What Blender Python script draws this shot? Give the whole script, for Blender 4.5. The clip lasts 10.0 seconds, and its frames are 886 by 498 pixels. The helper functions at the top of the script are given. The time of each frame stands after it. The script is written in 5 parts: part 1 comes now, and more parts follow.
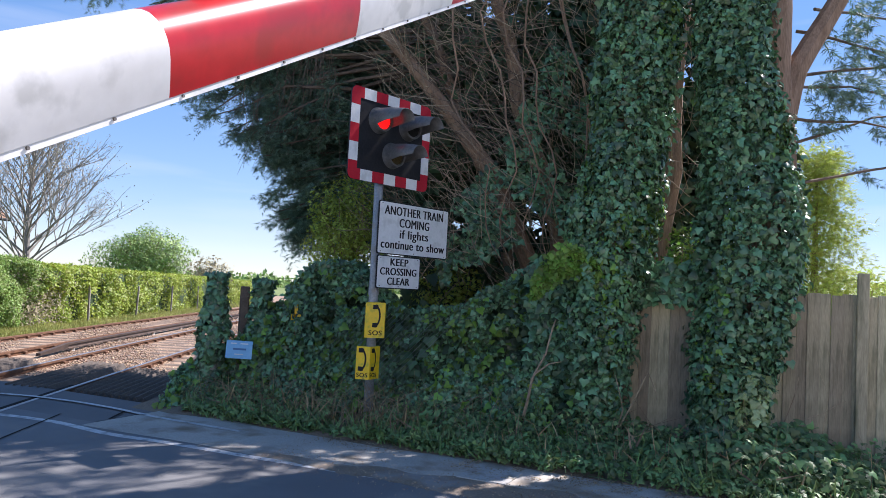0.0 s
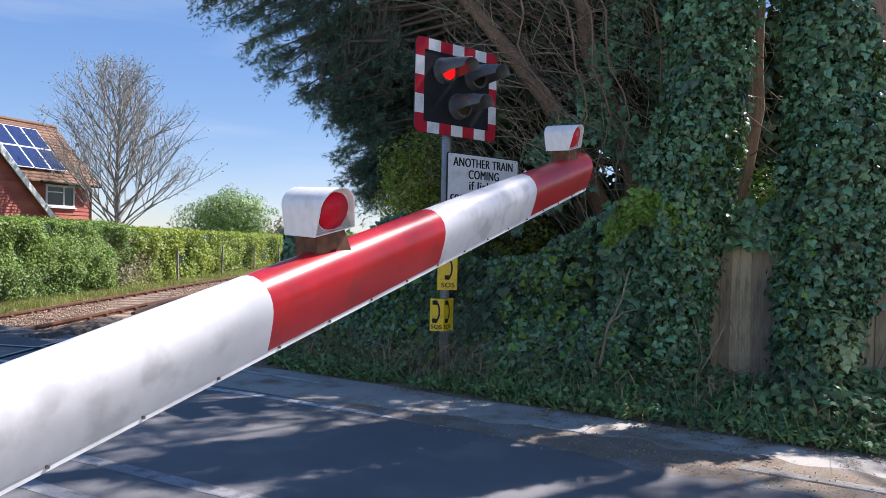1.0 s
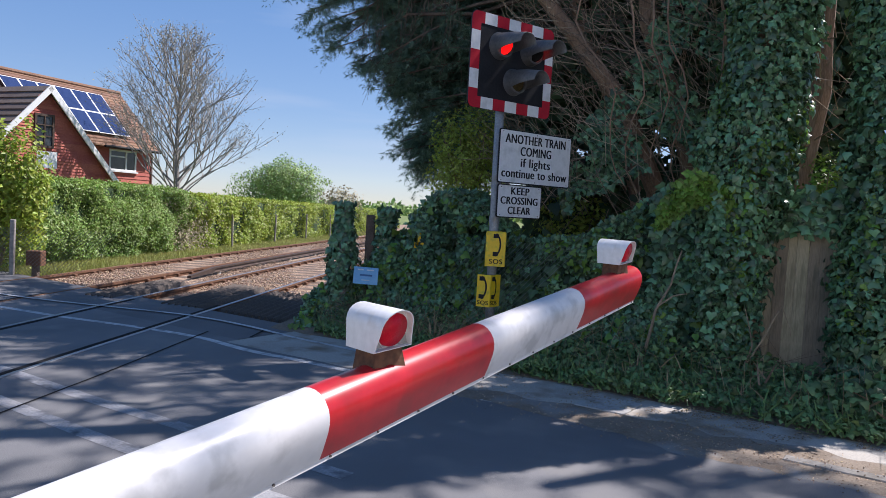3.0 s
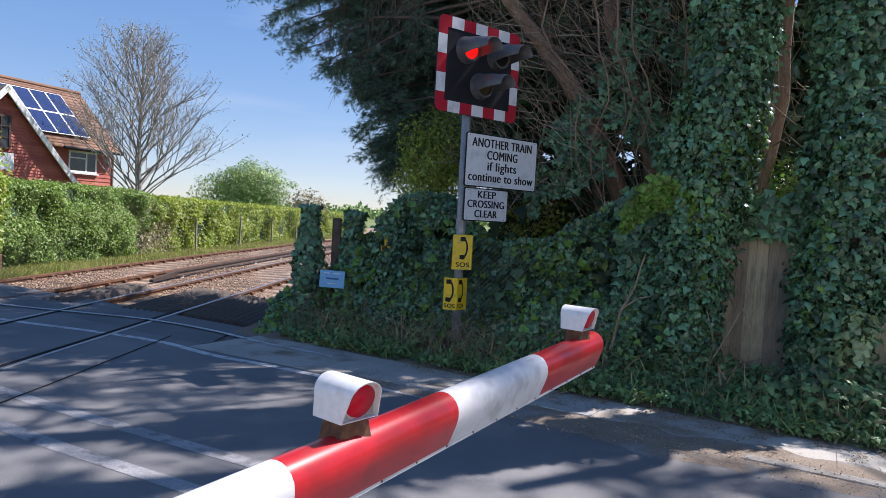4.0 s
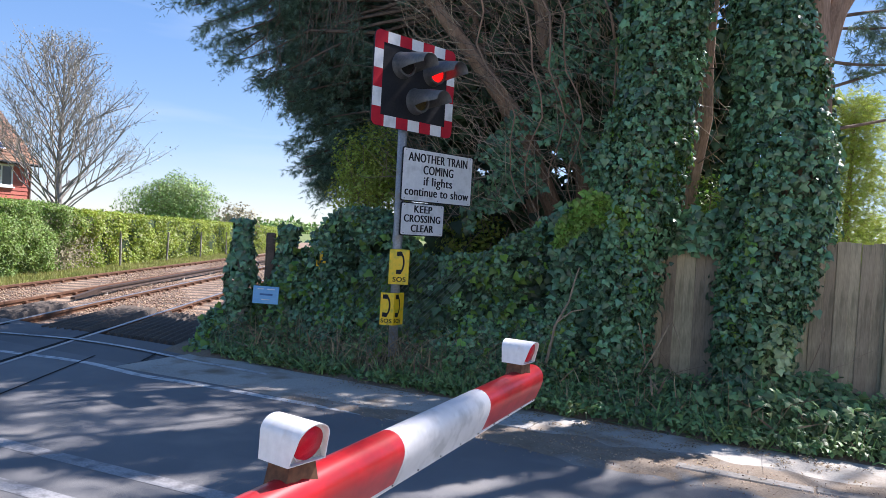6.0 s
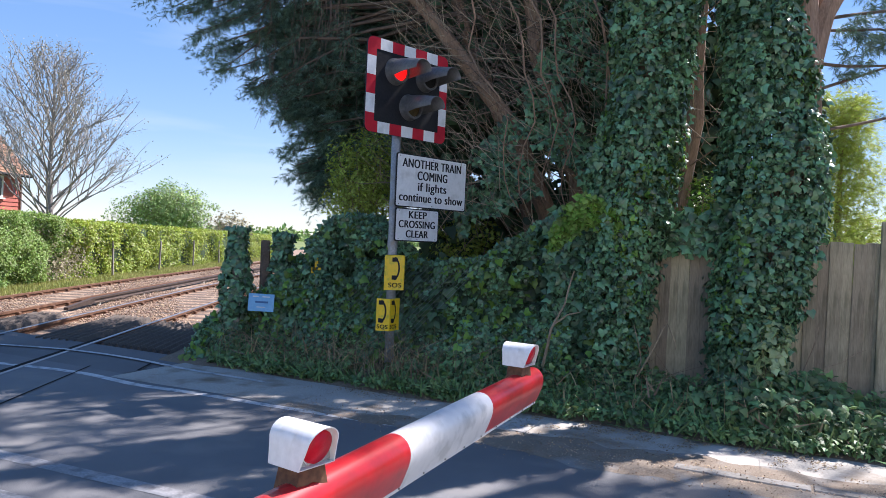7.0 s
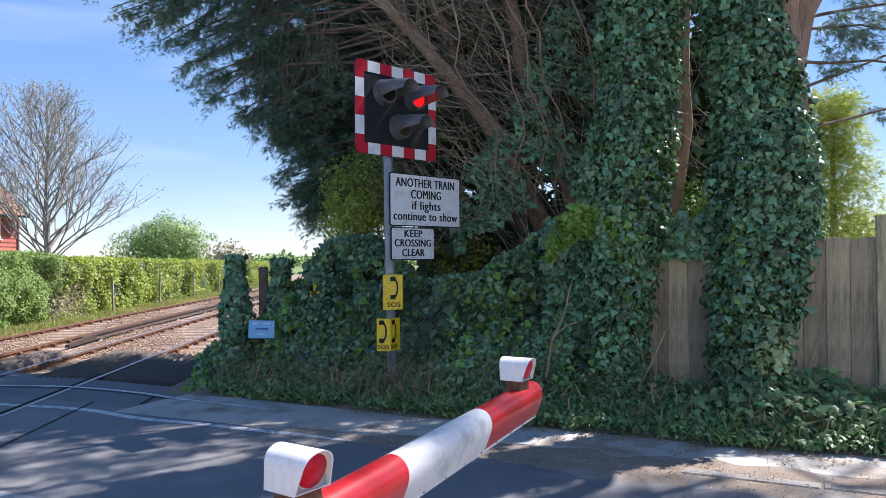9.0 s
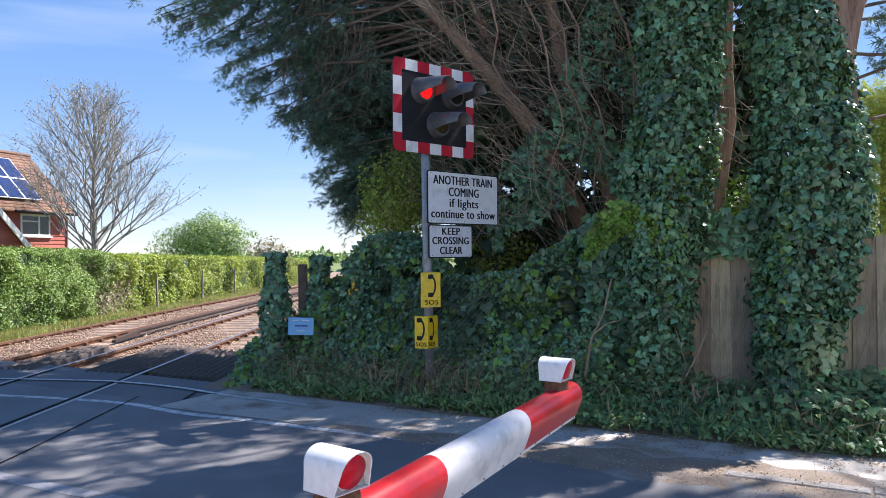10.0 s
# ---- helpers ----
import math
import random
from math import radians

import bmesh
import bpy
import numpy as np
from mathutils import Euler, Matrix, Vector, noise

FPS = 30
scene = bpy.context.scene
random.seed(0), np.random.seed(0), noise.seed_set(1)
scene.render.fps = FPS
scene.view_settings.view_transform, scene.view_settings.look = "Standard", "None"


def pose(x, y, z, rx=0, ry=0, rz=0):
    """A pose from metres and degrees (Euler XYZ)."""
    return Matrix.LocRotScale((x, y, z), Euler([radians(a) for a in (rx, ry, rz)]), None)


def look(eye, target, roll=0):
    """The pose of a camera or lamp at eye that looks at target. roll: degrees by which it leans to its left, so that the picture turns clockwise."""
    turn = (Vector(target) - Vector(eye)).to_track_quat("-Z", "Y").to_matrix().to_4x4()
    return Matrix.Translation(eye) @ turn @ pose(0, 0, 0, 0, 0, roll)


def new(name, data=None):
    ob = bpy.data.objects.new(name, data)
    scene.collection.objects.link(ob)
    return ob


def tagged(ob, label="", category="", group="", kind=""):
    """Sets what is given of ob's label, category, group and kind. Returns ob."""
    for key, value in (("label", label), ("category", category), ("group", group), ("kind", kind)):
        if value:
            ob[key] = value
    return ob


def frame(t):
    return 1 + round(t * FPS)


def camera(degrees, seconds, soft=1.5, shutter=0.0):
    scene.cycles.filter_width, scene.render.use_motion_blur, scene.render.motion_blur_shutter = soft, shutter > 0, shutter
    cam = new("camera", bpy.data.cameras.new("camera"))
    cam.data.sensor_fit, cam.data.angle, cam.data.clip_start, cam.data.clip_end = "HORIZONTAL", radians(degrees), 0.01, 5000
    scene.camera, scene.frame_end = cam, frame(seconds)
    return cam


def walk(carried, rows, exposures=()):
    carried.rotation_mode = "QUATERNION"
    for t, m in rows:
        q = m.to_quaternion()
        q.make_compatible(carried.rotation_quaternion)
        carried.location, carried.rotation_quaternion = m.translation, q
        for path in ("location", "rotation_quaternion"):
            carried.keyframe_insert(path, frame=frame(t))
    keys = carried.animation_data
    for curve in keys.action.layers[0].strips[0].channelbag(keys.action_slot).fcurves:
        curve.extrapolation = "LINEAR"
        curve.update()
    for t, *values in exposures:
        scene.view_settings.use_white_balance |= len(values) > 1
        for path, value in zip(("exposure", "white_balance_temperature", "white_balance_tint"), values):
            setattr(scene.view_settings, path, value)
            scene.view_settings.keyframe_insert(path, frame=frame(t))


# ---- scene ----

# ---------------- camera ----------------
cam = camera(62.7, 10.0, soft=0.7)
PATH = [
    (0.0, look((-0.032, 0.009, 1.589), (-0.038, 2.006, 1.701), 3.1)),
    (0.2, look((-0.016, 0.014, 1.593), (-0.014, 2.013, 1.671), 3.4)),
    (0.5, look((0.004, 0.013, 1.591), (-0.047, 2.012, 1.626), 2.9)),
    (0.8, look((0.015, 0.036, 1.588), (-0.135, 2.030, 1.584), 1.8)),
    (1.0, look((0.013, 0.046, 1.587), (-0.193, 2.036, 1.559), 1.3)),
    (1.5, look((0.014, 0.033, 1.593), (-0.285, 2.009, 1.512), 1.4)),
    (2.0, look((0.010, 0.046, 1.590), (-0.333, 2.013, 1.475), 2.7)),
    (2.5, look((0.025, 0.023, 1.595), (-0.330, 1.988, 1.484), 3.2)),
    (4.0, look((0.026, 0.015, 1.590), (-0.222, 1.997, 1.503), 3.4)),
    (4.5, look((0.014, 0.021, 1.589), (-0.179, 2.010, 1.507), 3.8)),
    (5.0, look((0.011, 0.017, 1.587), (-0.127, 2.011, 1.518), 4.1)),
    (5.5, look((0.007, 0.020, 1.592), (-0.075, 2.018, 1.540), 3.8)),
    (7.0, look((-0.033, -0.001, 1.587), (-0.083, 1.998, 1.566), 2.6)),
    (7.5, look((-0.027, -0.017, 1.571), (-0.028, 1.983, 1.545), 1.6)),
    (8.0, look((-0.011, -0.014, 1.582), (-0.003, 1.986, 1.568), 0.5)),
    (8.5, look((0.001, -0.024, 1.590), (-0.018, 1.976, 1.599), -0.2)),
    (9.0, look((0.000, -0.009, 1.580), (-0.050, 1.990, 1.607), -0.5)),
    (9.5, look((0.005, 0.000, 1.584), (-0.110, 1.996, 1.618), -0.7)),
    (10.0, look((-0.003, 0.002, 1.591), (-0.156, 1.996, 1.610), -0.5)),
]
# the camera's own exposure drifts a little as it turns to and from the bright sky
walk(cam, PATH, [(t, e, 6080, 21) for t, e in ((0.0, 1.82), (0.5, 1.75), (1.0, 1.57), (1.5, 1.46), (2.5, 1.38), (4.0, 1.5), (5.5, 1.76), (7.0, 1.88), (8.0, 1.9), (10.0, 1.88))])

# ---------------- world, sun, exposure ----------------
SUN_DIR = Vector((0.78, 0.62, 1.25)).normalized()      # towards the sun
SUN_EL = math.asin(SUN_DIR.z)
SUN_AZ = math.atan2(SUN_DIR.x, SUN_DIR.y)

world = bpy.data.worlds.new("sky")
scene.world = world
world.use_nodes = True
wn, wl = world.node_tree.nodes, world.node_tree.links
bg = wn["Background"]
sky = wn.new("ShaderNodeTexSky")
sky.sky_type, sky.sun_disc = "NISHITA", False
sky.sun_elevation, sky.sun_rotation = SUN_EL, SUN_AZ
sky.air_density, sky.dust_density, sky.ozone_density = 0.85, 0.05, 3.5
co = wn.new("ShaderNodeTexCoord")
mp = wn.new("ShaderNodeMapping")
mp.inputs["Scale"].default_value = (1.2, 1.2, 11.0)
cl = wn.new("ShaderNodeTexNoise")
cl.inputs["Scale"].default_value, cl.inputs["Detail"].default_value = 1.3, 6
cr = wn.new("ShaderNodeValToRGB")
cr.color_ramp.elements[0].position, cr.color_ramp.elements[1].position = 0.56, 0.85
cr.color_ramp.elements[1].color = (0.55, 0.55, 0.55, 1)
mx = wn.new("ShaderNodeMixRGB")
mx.inputs[2].default_value = (2.2, 2.5, 2.8, 1)
wl.new(co.outputs["Generated"], mp.inputs["Vector"])
wl.new(mp.outputs[0], cl.inputs["Vector"])
wl.new(cl.outputs[0], cr.inputs[0])
wl.new(cr.outputs[0], mx.inputs[0])
gm, hs_ = wn.new("ShaderNodeGamma"), wn.new("ShaderNodeHueSaturation")
gm.inputs["Gamma"].default_value = 0.5
hs_.inputs["Saturation"].default_value = 1.65
hs_.inputs["Hue"].default_value = 0.506
wl.new(sky.outputs[0], gm.inputs["Color"])
wl.new(gm.outputs[0], hs_.inputs["Color"])
wl.new(hs_.outputs[0], mx.inputs[1])
wl.new(mx.outputs[0], bg.inputs["Color"])
bg.inputs["Strength"].default_value = 0.11

sun_data = bpy.data.lights.new("sun", "SUN")
sun_data.energy, sun_data.angle, sun_data.color = 2.9, radians(0.55), (1.0, 0.95, 0.86)
sun = new("sun", sun_data)
sun.matrix_world = look(SUN_DIR * 60, (0, 0, 0))


# ---------------- materials ----------------
def mat(name, a, b, scale=3.0, rough=0.7, metal=0.0, bump=0.0, fine=40.0, rand=0.0, c=None, trans=0.0, stretch=(1, 1, 1), spec=0.5, stain=None):
    """Two tones mixed by coarse and fine noise in object space; rand: change from piece to piece; c: tone of sparse patches."""
    m = bpy.data.materials.new(name)
    m.use_nodes = True
    n, l = m.node_tree.nodes, m.node_tree.links
    p = n["Principled BSDF"]
    p.inputs["Roughness"].default_value, p.inputs["Metallic"].default_value = rough, metal
    p.inputs["Specular IOR Level"].default_value = spec
    tc, mpp = n.new("ShaderNodeTexCoord"), n.new("ShaderNodeMapping")
    mpp.inputs["Scale"].default_value = stretch
    l.new(tc.outputs["Object"], mpp.inputs["Vector"])
    big, small = n.new("ShaderNodeTexNoise"), n.new("ShaderNodeTexNoise")
    big.inputs["Scale"].default_value, big.inputs["Detail"].default_value = scale, 4
    small.inputs["Scale"].default_value, small.inputs["Detail"].default_value = fine, 3
    for t in (big, small):
        l.new(mpp.outputs[0], t.inputs["Vector"])
    add = n.new("ShaderNodeMath")
    add.operation = "MULTIPLY_ADD"
    add.inputs[1].default_value = 0.5
    half = n.new("ShaderNodeMath")
    half.operation = "MULTIPLY"
    half.inputs[1].default_value = 0.5
    l.new(small.outputs[0], half.inputs[0])
    l.new(big.outputs[0], add.inputs[0])
    l.new(half.outputs[0], add.inputs[2])
    ramp = n.new("ShaderNodeValToRGB")
    ramp.color_ramp.elements[0].position, ramp.color_ramp.elements[1].position = 0.36, 0.64
    ramp.color_ramp.elements[0].color, ramp.color_ramp.elements[1].color = (*a, 1), (*b, 1)
    l.new(add.outputs[0], ramp.inputs[0])
    col = ramp.outputs[0]
    if c:
        sp, sr, mixc = n.new("ShaderNodeTexNoise"), n.new("ShaderNodeValToRGB"), n.new("ShaderNodeMixRGB")
        sp.inputs["Scale"].default_value, sp.inputs["Detail"].default_value = (stain or scale * 2.3), 6
        sr.color_ramp.elements[0].position, sr.color_ramp.elements[1].position = 0.52, 0.68
        l.new(mpp.outputs[0], sp.inputs["Vector"])
        l.new(sp.outputs[0], sr.inputs[0])
        l.new(sr.outputs[0], mixc.inputs[0])
        l.new(col, mixc.inputs[1])
        mixc.inputs[2].default_value = (*c, 1)
        col = mixc.outputs[0]
    if rand:
        geo, oi, su, hs = n.new("ShaderNodeNewGeometry"), n.new("ShaderNodeObjectInfo"), n.new("ShaderNodeMath"), n.new("ShaderNodeHueSaturation")
        su.operation = "ADD"
        l.new(geo.outputs["Random Per Island"], su.inputs[0])
        l.new(oi.outputs["Random"], su.inputs[1])
        fr, mr, mh = n.new("ShaderNodeMath"), n.new("ShaderNodeMapRange"), n.new("ShaderNodeMapRange")
        fr.operation = "FRACT"
        l.new(su.outputs[0], fr.inputs[0])
        mr.inputs["To Min"].default_value, mr.inputs["To Max"].default_value = 1 - rand, 1 + rand
        mh.inputs["To Min"].default_value, mh.inputs["To Max"].default_value = 0.5 - 0.05 * rand, 0.5 + 0.05 * rand
        l.new(fr.outputs[0], mr.inputs["Value"])
        l.new(fr.outputs[0], mh.inputs["Value"])
        l.new(mr.outputs[0], hs.inputs["Value"])
        l.new(mh.outputs[0], hs.inputs["Hue"])
        l.new(col, hs.inputs["Color"])
        col = hs.outputs[0]
    l.new(col, p.inputs["Base Color"])
    if bump:
        bp = n.new("ShaderNodeBump")
        bp.inputs["Strength"].default_value, bp.inputs["Distance"].default_value = bump, 0.01
        l.new(add.outputs[0], bp.inputs["Height"])
        l.new(bp.outputs[0], p.inputs["Normal"])
    if trans:
        tr, ms = n.new("ShaderNodeBsdfTranslucent"), n.new("ShaderNodeMixShader")
        l.new(col, tr.inputs["Color"])
        ms.inputs[0].default_value = trans
        out = n["Material Output"]
        l.new(p.outputs[0], ms.inputs[1])
        l.new(tr.outputs[0], ms.inputs[2])
        l.new(ms.outputs[0], out.inputs["Surface"])
    return m


M = {}
M["asphalt"] = mat("asphalt", (0.11, 0.111, 0.112), (0.185, 0.185, 0.185), 0.9, 0.85, bump=0.5, fine=120, c=(0.19, 0.185, 0.175), stain=1.7)
M["deck"] = mat("deck", (0.09, 0.09, 0.092), (0.14, 0.14, 0.14), 1.2, 0.85, bump=0.4, fine=90)
M["footway"] = mat("footway", (0.29, 0.27, 0.235), (0.45, 0.42, 0.365), 1.1, 0.9, bump=0.5, fine=70, c=(0.2, 0.155, 0.105), stain=1.9)
M["concrete"] = mat("concrete", (0.3, 0.29, 0.27), (0.42, 0.41, 0.38), 2.5, 0.9, bump=0.4, fine=60, c=(0.2, 0.18, 0.14))
M["line_white"] = mat("line_white", (0.4, 0.4, 0.39), (0.62, 0.62, 0.6), 4, 0.8, fine=60, c=(0.16, 0.16, 0.16), stain=9)
M["line_worn"] = mat("line_worn", (0.22, 0.22, 0.22), (0.36, 0.36, 0.36), 3, 0.85, fine=60, c=(0.09, 0.09, 0.095), stain=6)
M["earth"] = mat("earth", (0.12, 0.088, 0.06), (0.24, 0.185, 0.13), 2.2, 0.95, bump=0.8, fine=45, c=(0.2, 0.16, 0.11))
M["dirt"] = mat("dirt", (0.15, 0.115, 0.08), (0.27, 0.22, 0.165), 3.5, 0.95, bump=0.7, fine=70, c=(0.24, 0.235, 0.22), stain=2.6)
M["grassland"] = mat("grassland", (0.07, 0.11, 0.025), (0.2, 0.24, 0.06), 0.25, 0.9, bump=0.5, fine=6)
M["ballast"] = mat("ballast", (0.16, 0.1, 0.062), (0.4, 0.28, 0.185), 1.6, 0.9, bump=0.9, fine=22, c=(0.12, 0.08, 0.055), stain=3)
M["stone"] = mat("stone", (0.2, 0.125, 0.08), (0.5, 0.36, 0.25), 5, 0.9, rand=0.4, fine=30)
M["sleeper"] = mat("sleeper", (0.085, 0.062, 0.045), (0.16, 0.12, 0.09), 5, 0.9, bump=0.5, fine=50)
M["rust"] = mat("rust", (0.09, 0.04, 0.022), (0.2, 0.1, 0.05), 7, 0.8, 0.2, bump=0.3, fine=60)
M["conductor"] = mat("conductor", (0.05, 0.034, 0.026), (0.12, 0.08, 0.058), 4, 0.6, 0.4, fine=40)
M["insulator"] = mat("insulator", (0.35, 0.33, 0.29), (0.5, 0.47, 0.42), 6, 0.5)
M["rail_top"] = mat("rail_top", (0.28, 0.28, 0.29), (0.42, 0.42, 0.43), 3, 0.4, 1.0)
M["dull_black"] = mat("dull_black", (0.01, 0.01, 0.01), (0.022, 0.022, 0.022), 5, 0.9, spec=0.1)
M["wedge"] = mat("wedge", (0.06, 0.047, 0.036), (0.125, 0.1, 0.08), 4, 0.85, bump=0.4, fine=30)
M["boom_white"] = mat("boom_white", (0.63, 0.62, 0.6), (0.72, 0.71, 0.69), 5, 0.38, fine=30, c=(0.5, 0.495, 0.475), stain=14)
M["boom_red"] = mat("boom_red", (0.40, 0.012, 0.016), (0.52, 0.02, 0.024), 4, 0.3, fine=30, c=(0.36, 0.02, 0.02), stain=9)
M["bolt"] = mat("bolt", (0.1, 0.09, 0.08), (0.2, 0.18, 0.16), 40, 0.5, 0.8)
M["lamp_white"] = mat("lamp_white", (0.7, 0.7, 0.68), (0.82, 0.82, 0.8), 12, 0.4, fine=60, c=(0.68, 0.66, 0.61), stain=25)
M["lamp_grey"] = mat("lamp_grey", (0.3, 0.29, 0.26), (0.42, 0.4, 0.36), 20, 0.6)
M["lamp_lens"] = mat("lamp_lens", (0.5, 0.004, 0.016), (0.62, 0.008, 0.026), 30, 0.3, fine=200, bump=0.2, spec=0.25)
M["galv"] = mat("galv", (0.22, 0.23, 0.24), (0.36, 0.37, 0.38), 6, 0.5, 0.35, fine=50, c=(0.26, 0.24, 0.21), stain=8)
M["sign_white"] = mat("sign_white", (0.7, 0.7, 0.69), (0.8, 0.8, 0.79), 3, 0.35, fine=30, c=(0.6, 0.6, 0.58), stain=7)
M["sign_black"] = mat("sign_black", (0.01, 0.01, 0.012), (0.02, 0.02, 0.023), 5, 0.6, spec=0.25)
M["sign_red"] = mat("sign_red", (0.42, 0.01, 0.025), (0.5, 0.014, 0.03), 5, 0.45, spec=0.25)
M["sign_yellow"] = mat("sign_yellow", (0.85, 0.53, 0.01), (0.92, 0.6, 0.015), 6, 0.4, c=(0.6, 0.46, 0.03), stain=16)
M["sign_blue"] = mat("sign_blue", (0.16, 0.42, 0.68), (0.22, 0.5, 0.76), 6, 0.45)
M["sign_blue_dark"] = mat("sign_blue_dark", (0.03, 0.12, 0.3), (0.05, 0.16, 0.36), 6, 0.5)
M["hood"] = mat("hood", (0.075, 0.078, 0.08), (0.13, 0.13, 0.13), 8, 0.42)
M["amber"] = mat("amber", (0.06, 0.045, 0.02), (0.1, 0.07, 0.03), 30, 0.2)
M["fence"] = mat("fence", (0.3, 0.25, 0.165), (0.5, 0.42, 0.28), 2.5, 0.9, bump=0.5, fine=18, rand=0.25, stretch=(6, 6, 0.7), c=(0.11, 0.11, 0.06), stain=1.6)
M["bark"] = mat("bark", (0.19, 0.115, 0.07), (0.36, 0.235, 0.155), 4, 0.95, bump=1.0, fine=26, stretch=(3, 3, 0.5))
M["bough"] = mat("bough", (0.085, 0.06, 0.042), (0.18, 0.13, 0.095), 4, 0.95, bump=0.6, fine=26)
M["twig"] = mat("twig", (0.19, 0.14, 0.09), (0.4, 0.31, 0.21), 4, 0.95, fine=20, rand=0.3)
M["grey_bark"] = mat("grey_bark", (0.2, 0.18, 0.16), (0.36, 0.33, 0.29), 3, 0.95, bump=0.5, fine=20)
M["ivy"] = mat("ivy", (0.068, 0.148, 0.07), (0.155, 0.275, 0.13), 1.4, 0.34, fine=9, rand=0.6, trans=0.08, spec=0.55)
M["ivy_light"] = mat("ivy_light", (0.1, 0.2, 0.03), (0.22, 0.36, 0.06), 1.4, 0.42, fine=9, rand=0.4, trans=0.35)
M["weeds"] = mat("weeds", (0.085, 0.16, 0.055), (0.19, 0.29, 0.1), 1.2, 0.5, fine=9, rand=0.5, trans=0.15)
M["conifer"] = mat("conifer", (0.09, 0.17, 0.11), (0.17, 0.27, 0.175), 0.8, 0.6, fine=6, rand=0.45, trans=0.18)
M["shaded_leaf"] = mat("shaded_leaf", (0.04, 0.078, 0.036), (0.08, 0.135, 0.06), 0.8, 0.5, fine=6, rand=0.5, trans=0.2)
M["gold_conifer"] = mat("gold_conifer", (0.32, 0.4, 0.06), (0.54, 0.58, 0.13), 0.8, 0.6, fine=6, rand=0.35, trans=0.3)
# raised yellow-green that holds the backlight of the shrub by the post
M["shrub"] = mat("shrub", (0.27, 0.36, 0.06), (0.48, 0.54, 0.12), 1.0, 0.5, fine=7, rand=0.4, trans=0.55)
M["hedge"] = mat("hedge", (0.13, 0.22, 0.035), (0.26, 0.37, 0.07), 0.5, 0.5, fine=4, rand=0.4, trans=0.3)
M["shaded_hedge_core"] = mat("shaded_hedge_core", (0.02, 0.045, 0.012), (0.04, 0.075, 0.02), 0.8, 0.9, fine=6, bump=0.5)
M["hedge_gold"] = mat("hedge_gold", (0.2, 0.28, 0.03), (0.38, 0.44, 0.05), 0.6, 0.5, fine=4, rand=0.35, trans=0.35)
M["bush"] = mat("bush", (0.18, 0.28, 0.07), (0.32, 0.43, 0.13), 0.4, 0.6, fine=3, rand=0.35, trans=0.25)
M["blossom"] = mat("blossom", (0.3, 0.27, 0.15), (0.46, 0.4, 0.26), 0.6, 0.6, fine=3, rand=0.3, trans=0.3)
M["bud"] = mat("bud", (0.26, 0.25, 0.2), (0.42, 0.4, 0.33), 0.6, 0.8, fine=5, rand=0.3, trans=0.2)
M["grass"] = mat("grass", (0.22, 0.27, 0.05), (0.46, 0.46, 0.14), 0.6, 0.6, fine=6, rand=0.4, trans=0.3)
M["dry"] = mat("dry", (0.2, 0.14, 0.08), (0.38, 0.28, 0.17), 2, 0.9, fine=9, rand=0.4, trans=0.1)
M["tile_hung"] = mat("tile_hung", (0.4, 0.105, 0.075), (0.54, 0.165, 0.12), 1.5, 0.8, bump=0.4, fine=20, rand=0.12)
M["roof_tile"] = mat("roof_tile", (0.16, 0.085, 0.05), (0.27, 0.15, 0.09), 1.2, 0.85, bump=0.4, fine=14, rand=0.15)
M["roof_dark"] = mat("roof_dark", (0.09, 0.07, 0.06), (0.16, 0.125, 0.105), 1.2, 0.85, fine=14, rand=0.15)
M["white_paint"] = mat("white_paint", (0.74, 0.74, 0.72), (0.82, 0.82, 0.8), 3, 0.5)
M["dark_wood"] = mat("dark_wood", (0.05, 0.03, 0.022), (0.1, 0.06, 0.04), 5, 0.6)
M["panel_blue"] = mat("panel_blue", (0.02, 0.034, 0.1), (0.035, 0.055, 0.14), 3, 0.12, fine=20)
M["bounce_wall_render"] = mat("bounce_wall_render", (0.7, 0.68, 0.63), (0.8, 0.78, 0.73), 0.6, 0.9, bump=0.3, fine=30, c=(0.62, 0.59, 0.53), stain=1.1)
M["pane"] = mat("pane", (0.02, 0.024, 0.028), (0.05, 0.055, 0.06), 2, 0.06)
M["wire"] = mat("wire", (0.12, 0.13, 0.12), (0.2, 0.21, 0.2), 9, 0.6, 0.3)
M["pedestal"] = mat("pedestal", (0.4, 0.4, 0.39), (0.5, 0.5, 0.48), 3, 0.5)


def glow(name, color, strength):
    m = bpy.data.materials.new(name)
    m.use_nodes = True
    p = m.node_tree.nodes["Principled BSDF"]
    p.inputs["Base Color"].default_value = (*color, 1)
    p.inputs["Emission Color"].default_value = (*color, 1)
    p.inputs["Emission Strength"].default_value = strength
    return m


M["red_glow"] = glow("red_glow", (1.0, 0.006, 0.003), 0.5)


